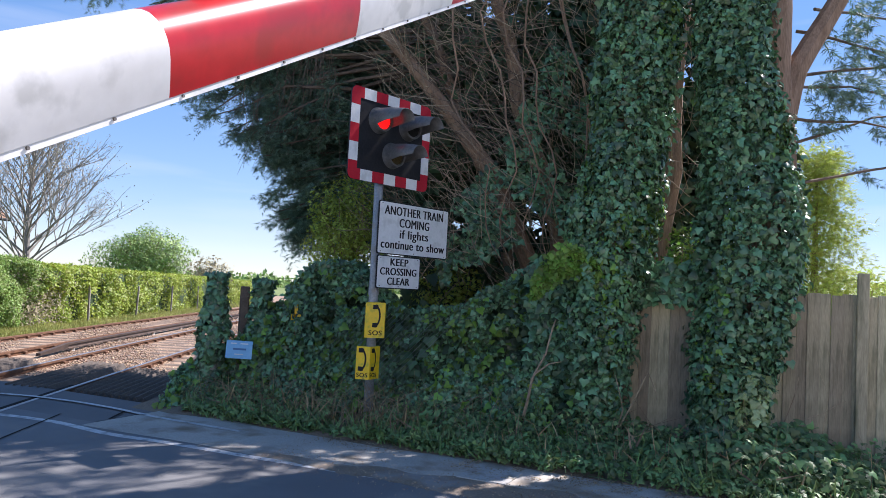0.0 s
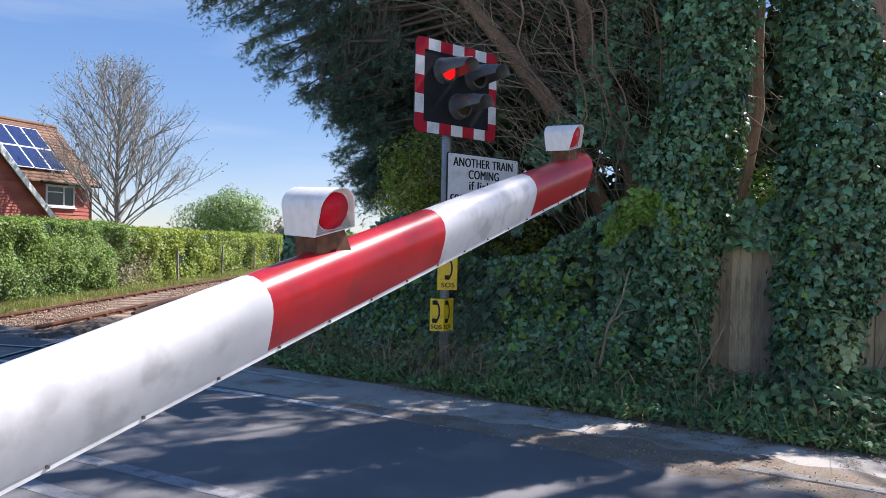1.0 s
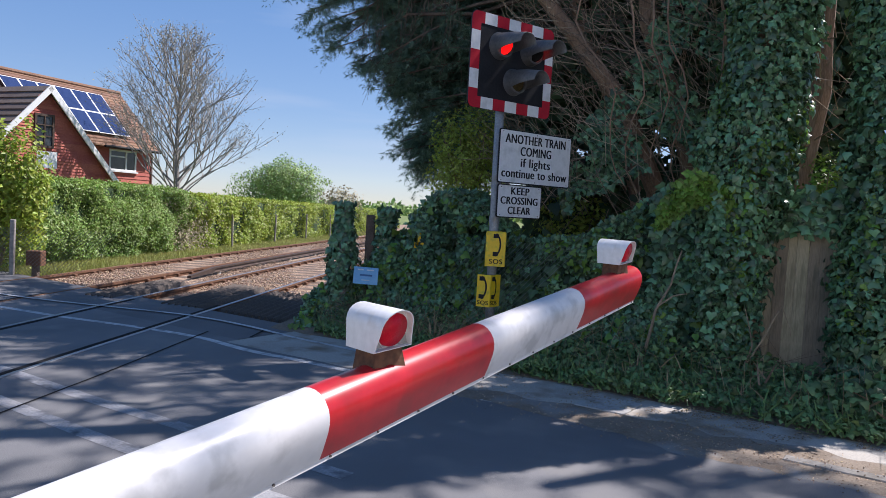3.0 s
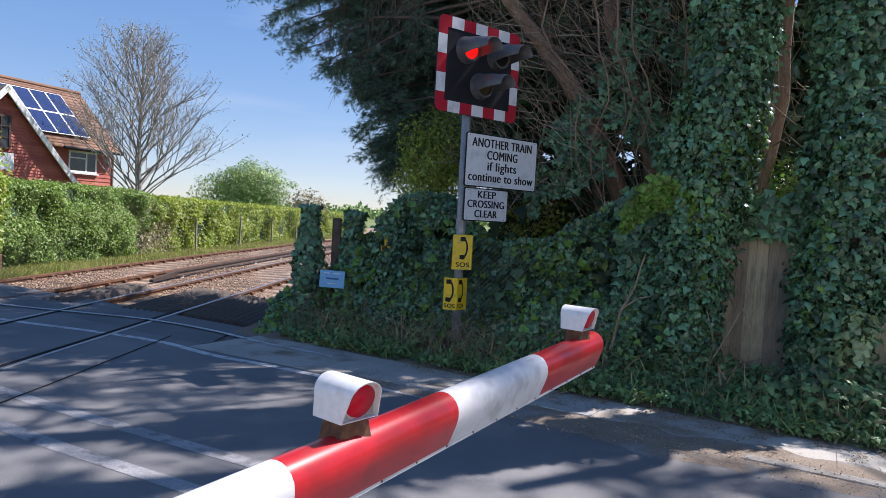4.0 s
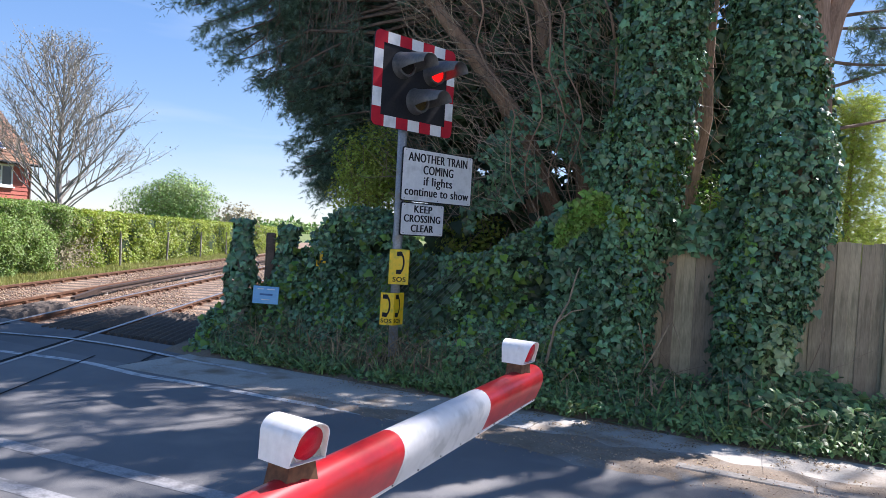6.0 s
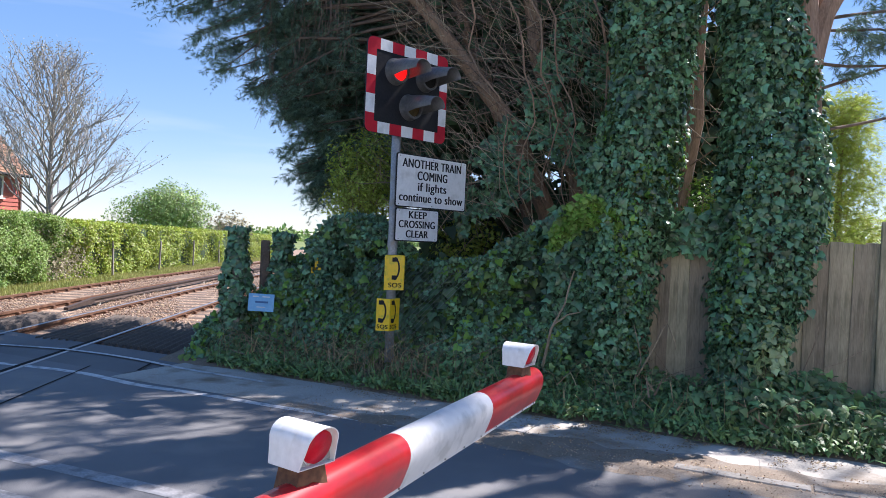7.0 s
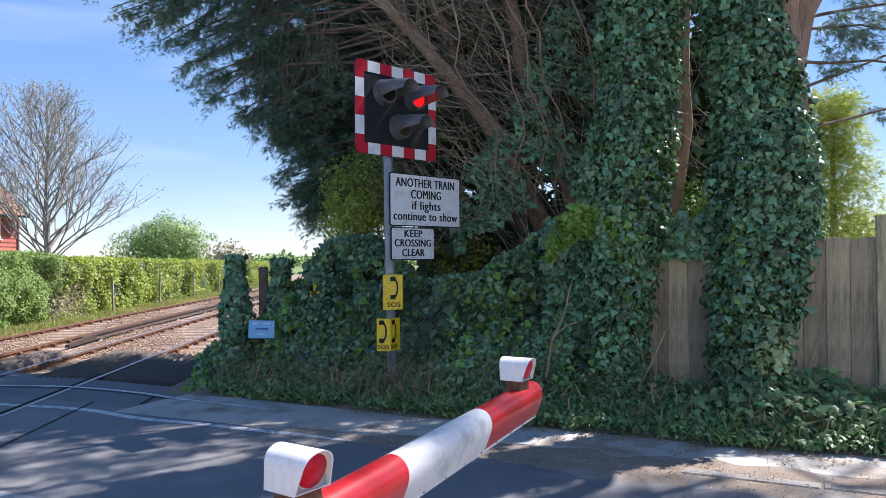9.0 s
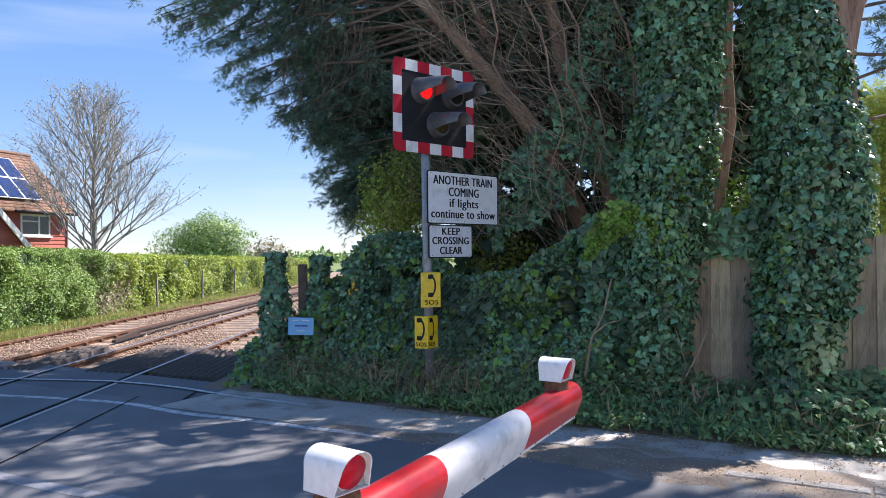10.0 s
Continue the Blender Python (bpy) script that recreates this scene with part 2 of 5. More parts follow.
# ---------------- mesh helpers ----------------
class Geo:
    """Vertices, faces and a material index for each face."""

    def __init__(self):
        self.v, self.f, self.m = [], [], []

    def add(self, verts, faces, mi=0):
        o = len(self.v)
        self.v += [tuple(p) for p in verts]
        self.f += [tuple(i + o for i in f) for f in faces]
        self.m += [mi] * len(faces)
        return self

    def box(self, lo, hi, mi=0, mtx=None, cut=0.0):
        (x0, y0, z0), (x1, y1, z1) = lo, hi
        c = cut
        if c:
            ring = [(x0 + c, y0), (x1 - c, y0), (x1, y0 + c), (x1, y1 - c), (x1 - c, y1), (x0 + c, y1), (x0, y1 - c), (x0, y0 + c)]
            ins = [(min(max(x, x0 + c), x1 - c), min(max(y, y0 + c), y1 - c)) for x, y in ring]
            vs = [(x, y, z0) for x, y in ring] + [(x, y, z1 - c) for x, y in ring] + [(x, y, z1) for x, y in ins]
            fs = [tuple(range(7, -1, -1)), tuple(range(16, 24))]
            for r in (0, 8):
                fs += [(r + i, r + (i + 1) % 8, r + 8 + (i + 1) % 8, r + 8 + i) for i in range(8)]
        else:
            vs = [(x, y, z) for z in (z0, z1) for x, y in ((x0, y0), (x1, y0), (x1, y1), (x0, y1))]
            fs = [(3, 2, 1, 0), (4, 5, 6, 7), (0, 1, 5, 4), (1, 2, 6, 5), (2, 3, 7, 6), (3, 0, 4, 7)]
        if mtx is not None:
            vs = [mtx @ Vector(p) for p in vs]
        return self.add(vs, fs, mi)

    def tube(self, pts, radii, n=6, mi=0, cap=True):
        pts = [Vector(p) for p in pts]
        vs, fs = [], []
        side = None
        for i, p in enumerate(pts):
            d = (pts[min(i + 1, len(pts) - 1)] - pts[max(i - 1, 0)]).normalized()
            if side is None:
                side = d.orthogonal().normalized()
            side = (side - d * side.dot(d)).normalized()
            up = d.cross(side)
            r = radii[i] if hasattr(radii, "__len__") else radii
            vs += [p + (side * math.cos(2 * math.pi * k / n) + up * math.sin(2 * math.pi * k / n)) * r for k in range(n)]
        for i in range(len(pts) - 1):
            fs += [(i * n + k, i * n + (k + 1) % n, (i + 1) * n + (k + 1) % n, (i + 1) * n + k) for k in range(n)]
        if cap:
            fs += [tuple(range(n - 1, -1, -1)), tuple(range((len(pts) - 1) * n, len(pts) * n))]
        return self.add(vs, fs, mi)

    def extrude(self, outline, y0, y1, mi=0, mtx=None):
        """Outline in x, z, counter-clockwise seen from -y, drawn out from y0 to y1."""
        n = len(outline)
        vs = [(x, y0, z) for x, z in outline] + [(x, y1, z) for x, z in outline]
        fs = [tuple(range(n)), tuple(range(2 * n - 1, n - 1, -1))] + [(i, i + n, (i + 1) % n + n, (i + 1) % n) for i in range(n)]
        if mtx is not None:
            vs = [mtx @ Vector(p) for p in vs]
        return self.add(vs, fs, mi)

    def mesh(self, name, mats, smooth=False):
        me = bpy.data.meshes.new(name)
        me.from_pydata(self.v, [], self.f)
        for m in mats:
            me.materials.append(m)
        if len(mats) > 1:
            me.polygons.foreach_set("material_index", self.m)
        if smooth:
            me.shade_smooth()
        me.update()
        return me


def part(name, geo, material, parent=None, label="", smooth=False, m=None):
    mats = material if isinstance(material, (list, tuple)) else [material]
    me = geo if isinstance(geo, bpy.types.Mesh) else geo.mesh(name, mats, smooth)
    ob = new(name, me)
    if parent is not None:
        ob.parent = parent
    if m is not None:
        ob.matrix_basis = m
    if label:
        ob["label"] = label
    return ob


def thing(name, m, label, category, group="", kind=""):
    e = new(name)
    e.matrix_basis = m
    return tagged(e, label, category, group, kind)


def tri_mesh(name, V, F, material):
    me = bpy.data.meshes.new(name)
    V, F = np.ascontiguousarray(V, np.float32), np.ascontiguousarray(F, np.int32)
    me.vertices.add(len(V))
    me.vertices.foreach_set("co", V.ravel())
    me.loops.add(F.size)
    me.loops.foreach_set("vertex_index", F.ravel())
    me.polygons.add(len(F))
    me.polygons.foreach_set("loop_start", np.arange(0, F.size, 3, dtype=np.int32))
    me.polygons.foreach_set("loop_total", np.full(len(F), 3, np.int32))
    me.materials.append(material)
    me.update(calc_edges=True)
    return me


IVY = (np.array([(0, .04, 0), (.35, -.1, -.08), (.6, .22, -.16), (.35, .47, -.04), (0, 1, -.2), (-.35, .47, -.04), (-.6, .22, -.16), (-.35, -.1, -.08), (0, .38, .08)]),
       np.array([(i, (i + 1) % 8, 8) for i in range(8)]))
OVAL = (np.array([(0, 0, 0), (.28, .45, .08), (0, 1, -.05), (-.28, .45, .08)]), np.array([(0, 1, 2), (0, 2, 3)]))
SPRAY = (np.array([(0, 0, 0), (.05, .3, 0), (0, 1, -.12), (-.05, .3, 0),
                   (0, .15, 0), (.42, .55, -.06), (.03, .28, 0), (0, .15, 0), (-.42, .55, -.06), (-.03, .28, 0),
                   (0, .4, 0), (.34, .8, -.1), (.03, .52, 0), (0, .4, 0), (-.34, .8, -.1), (-.03, .52, 0),
                   (0, .02, 0), (.36, .26, -.02), (.03, .14, 0), (0, .02, 0), (-.36, .26, -.02), (-.03, .14, 0)]),
         np.array([(0, 1, 2), (0, 2, 3), (4, 5, 6), (7, 9, 8), (10, 11, 12), (13, 15, 14), (16, 17, 18), (19, 21, 20)]))
BLADE = (np.array([(-.04, 0, 0), (.04, 0, 0), (.03, .55, .03), (0, 1, .14), (-.03, .55, .03)]), np.array([(0, 1, 2), (0, 2, 4), (4, 2, 3)]))
RNG = np.random.default_rng(7)


def unit(a):
    return a / np.maximum(np.linalg.norm(a, axis=1, keepdims=True), 1e-6)


def leaves(P, N, size, shape, tip=(0, 0, -1), tilt=0.62, swing=0.7):
    """Arrays of a leaf at each point: N its facing, tip its lie."""
    P = np.asarray(P, float)
    n = len(P)
    N = unit(np.asarray(N, float) * np.ones((n, 1)) + tilt * RNG.normal(size=(n, 3)))
    D = np.asarray(tip, float) * np.ones((n, 1)) + swing * RNG.normal(size=(n, 3))
    D = unit(D - N * (D * N).sum(1, keepdims=True))
    X = np.cross(D, N)
    s = (np.asarray(size) * RNG.uniform(0.6, 1.3, n))[:, None, None]
    T, F = shape
    V = P[:, None] + s * (T[None, :, 0, None] * X[:, None] + T[None, :, 1, None] * D[:, None] + T[None, :, 2, None] * N[:, None])
    return V.reshape(-1, 3), (F[None] + len(T) * np.arange(n)[:, None, None]).reshape(-1, 3)


def foliage(name, chunks, material, parent=None, label="", category="", group=""):
    """One mesh of kind stuff out of several leaf arrays."""
    V, F, o = [], [], 0
    for v, f in chunks:
        V.append(v), F.append(f + o)
        o += len(v)
    ob = part(name, tri_mesh(name, np.concatenate(V), np.concatenate(F), material), material, parent)
    return tagged(ob, label, category, group, "stuff")


def lumps(P, freq=1.0, amp=1.0):
    return np.array([noise.noise(Vector(p) * freq) for p in P]) * amp


# ---------------- plan ----------------
RU, RN = Vector((0.912, -0.410, 0)), Vector((0.410, 0.912, 0))     # along the road, across it
ROAD_ROT = math.degrees(math.atan2(-0.410, 0.912))


def rd(u, n, z=0.0):
    return RU * u + RN * n + Vector((0, 0, z))


def rdA(u, n, z):
    u, n, z = np.broadcast_arrays(np.asarray(u, float), n, z)
    return np.stack([0.912 * u + 0.410 * n, -0.410 * u + 0.912 * n, z], 1)


def track_x(b, y):
    """x of the line b metres beside the nearest rail, at y."""
    return -4.15 - 0.0875 * y - b


ROAD_M = pose(0, 0, 0, 0, 0, ROAD_ROT)                              # x along the road, y across
TRACK_M = pose(-4.15, 0, 0, 0, 0, math.degrees(math.atan2(0.0875, 1)))   # y along the rails, x across


def structure(name, geo, material, label, m=None, category="ground"):
    return tagged(part(name, geo, material, None, label, m=m), label, category, "", "structure")


# ---------------- ground, road, tracks ----------------
def build_ground():
    g = Geo()
    g.box((-2500, -2500, -0.6), (2500, 2500, -0.14))
    structure("ground", g, M["grassland"], "rough green grassland reaching to the horizon")
    g = Geo().box((-70, 0.2, -0.3), (70, 5.6, 0.0))
    structure("road", g, M["asphalt"], "worn grey asphalt country road with dappled shade", ROAD_M, "road")
    g = Geo().box((-14.5, 5.6, -0.3), (-6.5, 6.78, 0.0))
    structure("road_crossing_edge", g, M["deck"], "dark asphalt crossing surface beside the rails", ROAD_M, "road")
    g = Geo().box((-70, -6, -0.3), (70, 0.2, 0.02), cut=0.02)
    structure("pavement_near", g, M["footway"], "grey gritty roadside footway", ROAD_M, "pavement")
    # far footway: flush at the crossing, edged further along
    g = Geo()
    us = np.linspace(-6.45, 40, 160)
    rows = []
    for u in us:
        e = 0.05 * noise.noise(Vector((u * 0.7, 3, 0))) + 0.03 * noise.noise(Vector((u * 3, 9, 0)))
        rows.append([(u, 5.425 + e, 0.003), (u, 5.47 + e, 0.007), (u, 5.9, 0.01), (u, 6.3, 0.012), (u, 6.75, 0.008)])
    vs = [p for r in rows for p in r]
    fs = [(i * 5 + k, i * 5 + 5 + k, i * 5 + 6 + k, i * 5 + 1 + k) for i in range(len(us) - 1) for k in range(4)]
    g.add(vs, fs)
    g.box((-6.45, 5.45, -0.3), (40, 6.75, -0.02))
    structure("pavement_far", g, M["footway"], "cracked grey footway strewn with dirt and leaf litter", ROAD_M, "pavement")
    # earth bank under the hedge and fence
    g = Geo()
    rows = []
    us = np.linspace(-6.9, 30, 120)
    for u in us:
        rows.append([(u, n, z + 0.04 * noise.noise(Vector((u * 1.3, n * 1.3, 0)))) for n, z in ((6.38, -0.01), (6.6, 0.04), (7.0, 0.1), (7.6, 0.12), (8.4, 0.1), (16, 0.02), (16.1, -0.3))])
    vs = [p for r in rows for p in r]
    fs = [(i * 7 + k, i * 7 + 7 + k, i * 7 + 8 + k, i * 7 + 1 + k) for i in range(len(us) - 1) for k in range(6)]
    g.add(vs, fs)
    structure("earth_bank", g, M["earth"], "brown earth bank with dry litter under the trees", ROAD_M)
    # concrete slab let into the footway, edging kerbs
    g = Geo().box((-2.42, 5.78, 0.0), (-1.98, 6.24, 0.024), cut=0.005)
    tagged(part("cover_slab", g, M["concrete"], m=ROAD_M), "pale square concrete slab in the footway", "slab")
    g = Geo()
    us = np.linspace(-4.2, 6, 260)
    vs = []
    for u in us:
        q = Vector((u * 1.6, 2, 0))
        c = 5.46 + 0.05 * noise.noise(q)
        w = np.interp(u, [-4.2, -3, -1, 2, 6], [0.03, 0.16, 0.34, 0.3, 0.2])
        a = c - w * (0.7 + 0.5 * noise.noise(q * 2.1)) + 0.03 * noise.noise(q * 9)
        b = c + w * (1.3 + 0.9 * noise.noise(q * 1.7 + Vector((5, 0, 0)))) + 0.03 * noise.noise(q * 8)
        vs += [(u, a, 0.0015), (u, c, 0.012), (u, max(b, c + 0.02), 0.0165)]
    g.add(vs, [(i * 3 + k, i * 3 + 3 + k, i * 3 + 4 + k, i * 3 + 1 + k) for i in range(len(us) - 1) for k in range(2)])
    structure("edge_dirt", g, M["dirt"], "brown dirt and grit drifted along the edge of the road", ROAD_M)
    n = 5000
    u = RNG.uniform(-4.2, 6, n)
    P = rdA(u, 5.5 + RNG.normal(0, 0.2, n), 0.045)
    P[:, 2] = np.where(P[:, 0] * 0.41 + P[:, 1] * 0.912 < 5.42, 0.008, 0.02)
    foliage("road_grit", [leaves(P, (0, 0, 1), 0.016, OVAL, tip=(1, 0, 0), tilt=0.5, swing=2)], M["stone"], None, "fine grit and crumbs along the road edge", "grit")
    ed = thing("kerb", ROAD_M, "row of low weathered concrete edging kerbs along the footway", "kerb", kind="structure")
    M["kerb"] = mat("kerb", (0.17, 0.16, 0.14), (0.3, 0.28, 0.25), 2.0, 0.95, bump=0.4, fine=30, rand=0.2, c=(0.1, 0.09, 0.07), stain=3)
    me = Geo().box((0, 0, -0.1), (0.9, 0.13, 0.022), cut=0.008).mesh("kerb_stone", [M["kerb"]])
    for i in range(8):
        part("kerb_stone", me, M["kerb"], ed, m=pose(-0.74 + 0.915 * i, 5.5 + 0.01 * (i % 2), 0, 0, 0, 0.4 * ((i * 7) % 3 - 1)))


def build_bounce_wall():
    """Plain pale wall closing the near side of the road; unseen, added to bounce sunlight onto the ivy."""
    g = Geo().box((2.0, -7.0, -0.1), (24, -6.7, 6.2)).box((1.9, -7.05, 6.2), (24.1, -6.62, 6.3), cut=0.02)
    structure("bounce_wall", g, M["bounce_wall_render"], "plain pale rendered wall added out of view to bounce sunlight", ROAD_M, "wall")


def strip(pts, width, z):
    g = Geo()
    vs = []
    for i, p in enumerate(pts):
        a, b = Vector(pts[max(i - 1, 0)]), Vector(pts[min(i + 1, len(pts) - 1)])
        d = (b - a).normalized()
        s = Vector((-d.y, d.x)) * width / 2
        vs += [(p[0] + s.x, p[1] + s.y, z), (p[0] - s.x, p[1] - s.y, z)]
    g.add(vs, [(2 * i, 2 * i + 1, 2 * i + 3, 2 * i + 2) for i in range(len(pts) - 1)])
    return g


def smooth_line(keys, step=0.25):
    us = np.arange(keys[0][0], keys[-1][0], step)
    return [(float(u), float(n)) for u, n in zip(us, np.interp(us, [k[0] for k in keys], [k[1] for k in keys]))]


def build_lines():
    for keys, w, m, lab in (
            ([(-16, 4.2), (-13, 4.4), (-10.4, 4.7), (-9.03, 4.92), (-7.9, 5.2), (-7.2, 5.33), (-6.7, 5.36), (-6.2, 5.3), (-5.9, 5.27), (-5.2, 5.34), (-4.3, 5.36), (-3.4, 5.4), (-2.6, 5.46)], 0.1, "line_white", "thin worn white edge line on the asphalt"),
            ([(-16, 4.6), (-13, 4.95), (-10.8, 5.37), (-9.9, 5.64), (-9.05, 5.95), (-8.3, 6.2), (-7.6, 6.27), (-6.9, 6.25), (-6.2, 6.15), (-5.3, 6.13), (-4.9, 6.12)], 0.07, "line_white", "thin worn white edge line of the footway"),
            ([(-40, 3.05), (-5.2, 3.14), (-2.6, 3.27)], 0.13, "line_worn", "worn grey centre line of the road"),
            ([(-40, 2.6), (-4.4, 2.67), (-2.3, 2.78)], 0.13, "line_worn", "worn grey centre line of the road"),
            ([(-7.11, 5.68), (-5.89, 3.55), (-5.0, 1.9)], 0.022, "dull_black", "thin dark tarred joint across the asphalt"),
            ([(-6.72, 6.2), (-6.27, 5.42)], 0.03, "dull_black", "thin dark tarred joint at the end of the footway")):
        z = {"footway.": 0.016, "joint": 0.005}.get("footway." if "line of the footway" in lab else "joint" if "joint" in lab else "", 0.0025)
        if "end of the footway" in lab:
            z = 0.0145
        tagged(part("road_marking", strip(smooth_line(keys), w, z), M[m], m=ROAD_M), lab, "road marking", "road markings", "structure")


def build_tracks():
    g = Geo().box((-7.2, 7.0, -0.5), (1.5, 400, -0.10)).box((-7.2, -300, -0.5), (1.5, -1.5, -0.10))
    structure("track_bed", g, M["ballast"], "brown stone ballast bed of the railway", TRACK_M, "ballast")
    rails = (-0.04, 1.45, 2.72, 4.2)

    def bend(y):
        """The line eases to the east beyond the crossing."""
        return 0.0011 * max(0.0, min(y, 80) - 12) ** 2

    ys = [-200, 0, 8, 12] + [12 + 2.5 * k for k in range(1, 28)] + [100, 200, 300]

    def sweep(prof, keys, mi=0):
        g, n = Geo(), len(prof)
        vs = [(x + bend(y), y, z) for y in keys for x, z in prof]
        fs = [(i * n + k, i * n + n + k, i * n + n + (k + 1) % n, i * n + (k + 1) % n) for i in range(len(keys) - 1) for k in range(n)]
        return g.add(vs, fs + [tuple(range(n)), tuple(range(len(vs) - 1, len(vs) - n - 1, -1))], mi)

    chair = Geo().box((-0.13, -0.07, -0.15), (0.13, 0.07, -0.105), cut=0.012)
    chair.box((0.035, -0.045, -0.11), (0.085, 0.045, -0.045), cut=0.01).box((-0.085, -0.045, -0.11), (-0.035, 0.045, -0.045), cut=0.01)
    chair = chair.mesh("chair", [M["rust"]])
    for i, b in enumerate(rails):
        t = thing("rail", TRACK_M @ pose(-b, 0, 0), "steel railway rail with polished head and rusty sides", "rail", "railway rails")
        prof = [(-0.07, -0.15), (0.07, -0.15), (0.07, -0.135), (0.012, -0.11), (0.012, -0.045), (0.034, -0.035), (0.034, -0.004), (-0.034, -0.004), (-0.034, -0.035), (-0.012, -0.045), (-0.012, -0.11), (-0.07, -0.135)]
        part("web", sweep(prof, ys), M["rust"], t, "rusty brown rail web and foot")
        part("head", sweep([(-0.02, -0.006), (0.02, -0.006), (0.023, 0.003), (0.018, 0.008), (-0.018, 0.008), (-0.023, 0.003)], ys), M["rail_top"] if i < 2 else M["rust"], t, "polished bright steel running surface" if i < 2 else "dull brown running surface")
        # flat strip for the flangeway; the groove's shade is put into its black
        x0, x1 = (-0.1, -0.036) if i % 2 == 0 else (0.036, 0.1)
        part("flangeway", Geo().box((x0, -1, -0.02), (x1, 10.2, 0.0035)), M["dull_black"], t, "flat strip with the shade of the flangeway groove put into its colour")
        for k in range(34):
            y = 13.2 + 0.65 * k
            part("chair", chair, M["rust"], t, m=pose(bend(y), y, 0.012))
    # raised conductor rails on pot insulators
    for b, y0, lab in ((2.2, 14.0, "dark raised conductor rail with a ramped end between the tracks"), (-0.72, 12.9, "dark raised conductor rail beside the near track")):
        t = thing("conductor_rail", TRACK_M @ pose(-b, 0, 0), lab, "conductor rail", "conductor rails")
        g = sweep([(-0.05, -0.03), (0.05, -0.03), (0.05, -0.015), (0.02, 0.0), (0.02, 0.04), (0.042, 0.05), (0.042, 0.085), (-0.042, 0.085), (-0.042, 0.05), (-0.02, 0.04), (-0.02, 0.0), (-0.05, -0.015)], [y0 + 1.2] + [y for y in ys if y > y0 + 1.3])
        part("bar", g, M["conductor"], t, "dark brown steel bar")
        part("ramp", Geo().add([(-0.042 + bend(y0), y0, -0.06), (0.042 + bend(y0), y0, -0.06), (0.042 + bend(y0), y0, -0.01), (-0.042 + bend(y0), y0, -0.01)] + [(x + bend(y0 + 1.2), y0 + 1.2, z) for x, z in ((-0.042, -0.03), (0.042, -0.03), (0.042, 0.085), (-0.042, 0.085))],
             [(0, 1, 2, 3), (3, 2, 6, 7), (1, 5, 6, 2), (0, 3, 7, 4), (4, 7, 6, 5), (0, 4, 5, 1)]), M["conductor"], t, "sloping end ramp")
        for k in range(10):
            y = y0 + 1.5 + 2.6 * k
            part("insulator", Geo().tube([(bend(y), y, -0.12), (bend(y), y, -0.07), (bend(y), y, -0.03)], [0.07, 0.05, 0.055], 10), M["insulator"], t, "pale pot insulator")
    # sleepers, nearly buried
    me = Geo().box((-2.05, -0.13, -0.18), (0.55, 0.13, -0.094), cut=0.015).mesh("sleeper", [M["sleeper"]])
    for b0 in (0.0, 2.72):
        for k in range(40):
            y = 13.2 + 0.65 * k
            sl = part("sleeper", me, M["sleeper"], m=TRACK_M @ pose(-b0 + bend(y), y, 0))
            tagged(sl, "weathered brown sleeper sunk in ballast", "sleeper", "railway sleepers")
    # loose stones
    n = 34000
    y = 11.6 + 26 * RNG.random(n) ** 1.7
    x = RNG.uniform(-6.9, 1.2, n)
    ico = np.array([(0.9, 0, 0.1), (-0.8, 0.3, 0), (0.1, 0.9, -0.1), (-0.1, -0.9, 0.1), (0, 0.1, 0.7), (0, 0, -0.7)])
    tri = np.array([(0, 2, 4), (2, 1, 4), (1, 3, 4), (3, 0, 4), (2, 0, 5), (1, 2, 5), (3, 1, 5), (0, 3, 5)])
    ang = RNG.uniform(0, 6.28, n)
    s = RNG.uniform(0.012, 0.032, n)[:, None]
    vx = (np.cos(ang)[:, None] * ico[:, 0] - np.sin(ang)[:, None] * ico[:, 1]) * s + x[:, None]
    vy = (np.sin(ang)[:, None] * ico[:, 0] + np.cos(ang)[:, None] * ico[:, 1]) * s + y[:, None]
    vz = ico[None, :, 2] * s * RNG.uniform(0.6, 1.1, (n, 1)) - 0.088 + 0.02 * np.sin(x * 2.1 + y * 0.7)[:, None]
    V = np.stack([vx, vy, vz], 2).reshape(-1, 3)
    F = (tri[None] + 6 * np.arange(n)[:, None, None]).reshape(-1, 3)
    ob = part("ballast_stones", tri_mesh("ballast_stones", V, F, M["stone"]), M["stone"], m=TRACK_M)
    tagged(ob, "loose angular brown ballast stones between the rails", "ballast", kind="stuff")
    # ribbed timber guards beside the road crossing
    def guard(x0, x1, y0, y1, lab):
        t = thing("trespass_guard", TRACK_M, lab, "trespass guard", "ribbed guards")
        k = int((x1 - x0) / 0.115)
        me = Geo().extrude([(0, -0.1), (0.108, -0.1), (0.108, -0.03), (0.06, 0.055), (0.048, 0.055), (0, -0.03)], 0, y1 - y0).mesh("rib", [M["wedge"]])
        for i in range(k):
            x = x0 + 0.115 * i
            part("rib", me, M["wedge"], t, m=pose(x, y0 - (0.5 if x > 0 else 0.25) * x, -0.03))
    guard(-0.86, -0.12, 9.75, 12.7, "dark ribbed timber trespass guard between the rails")
    guard(-2.25, -1.6, 9.75, 12.3, "dark ribbed timber trespass guard between the tracks")
    guard(0.14, 1.75, 9.75, 12.4, "dark ribbed timber trespass guard beside the rail")


build_ground()
build_bounce_wall()
build_lines()
build_tracks()


# ---------------- barrier ----------------
ARM_X, ARM_Y, ARM_Z, ARM_AZ, ARM_L = -1.175, -0.51, 1.035, 67.3, 3.77


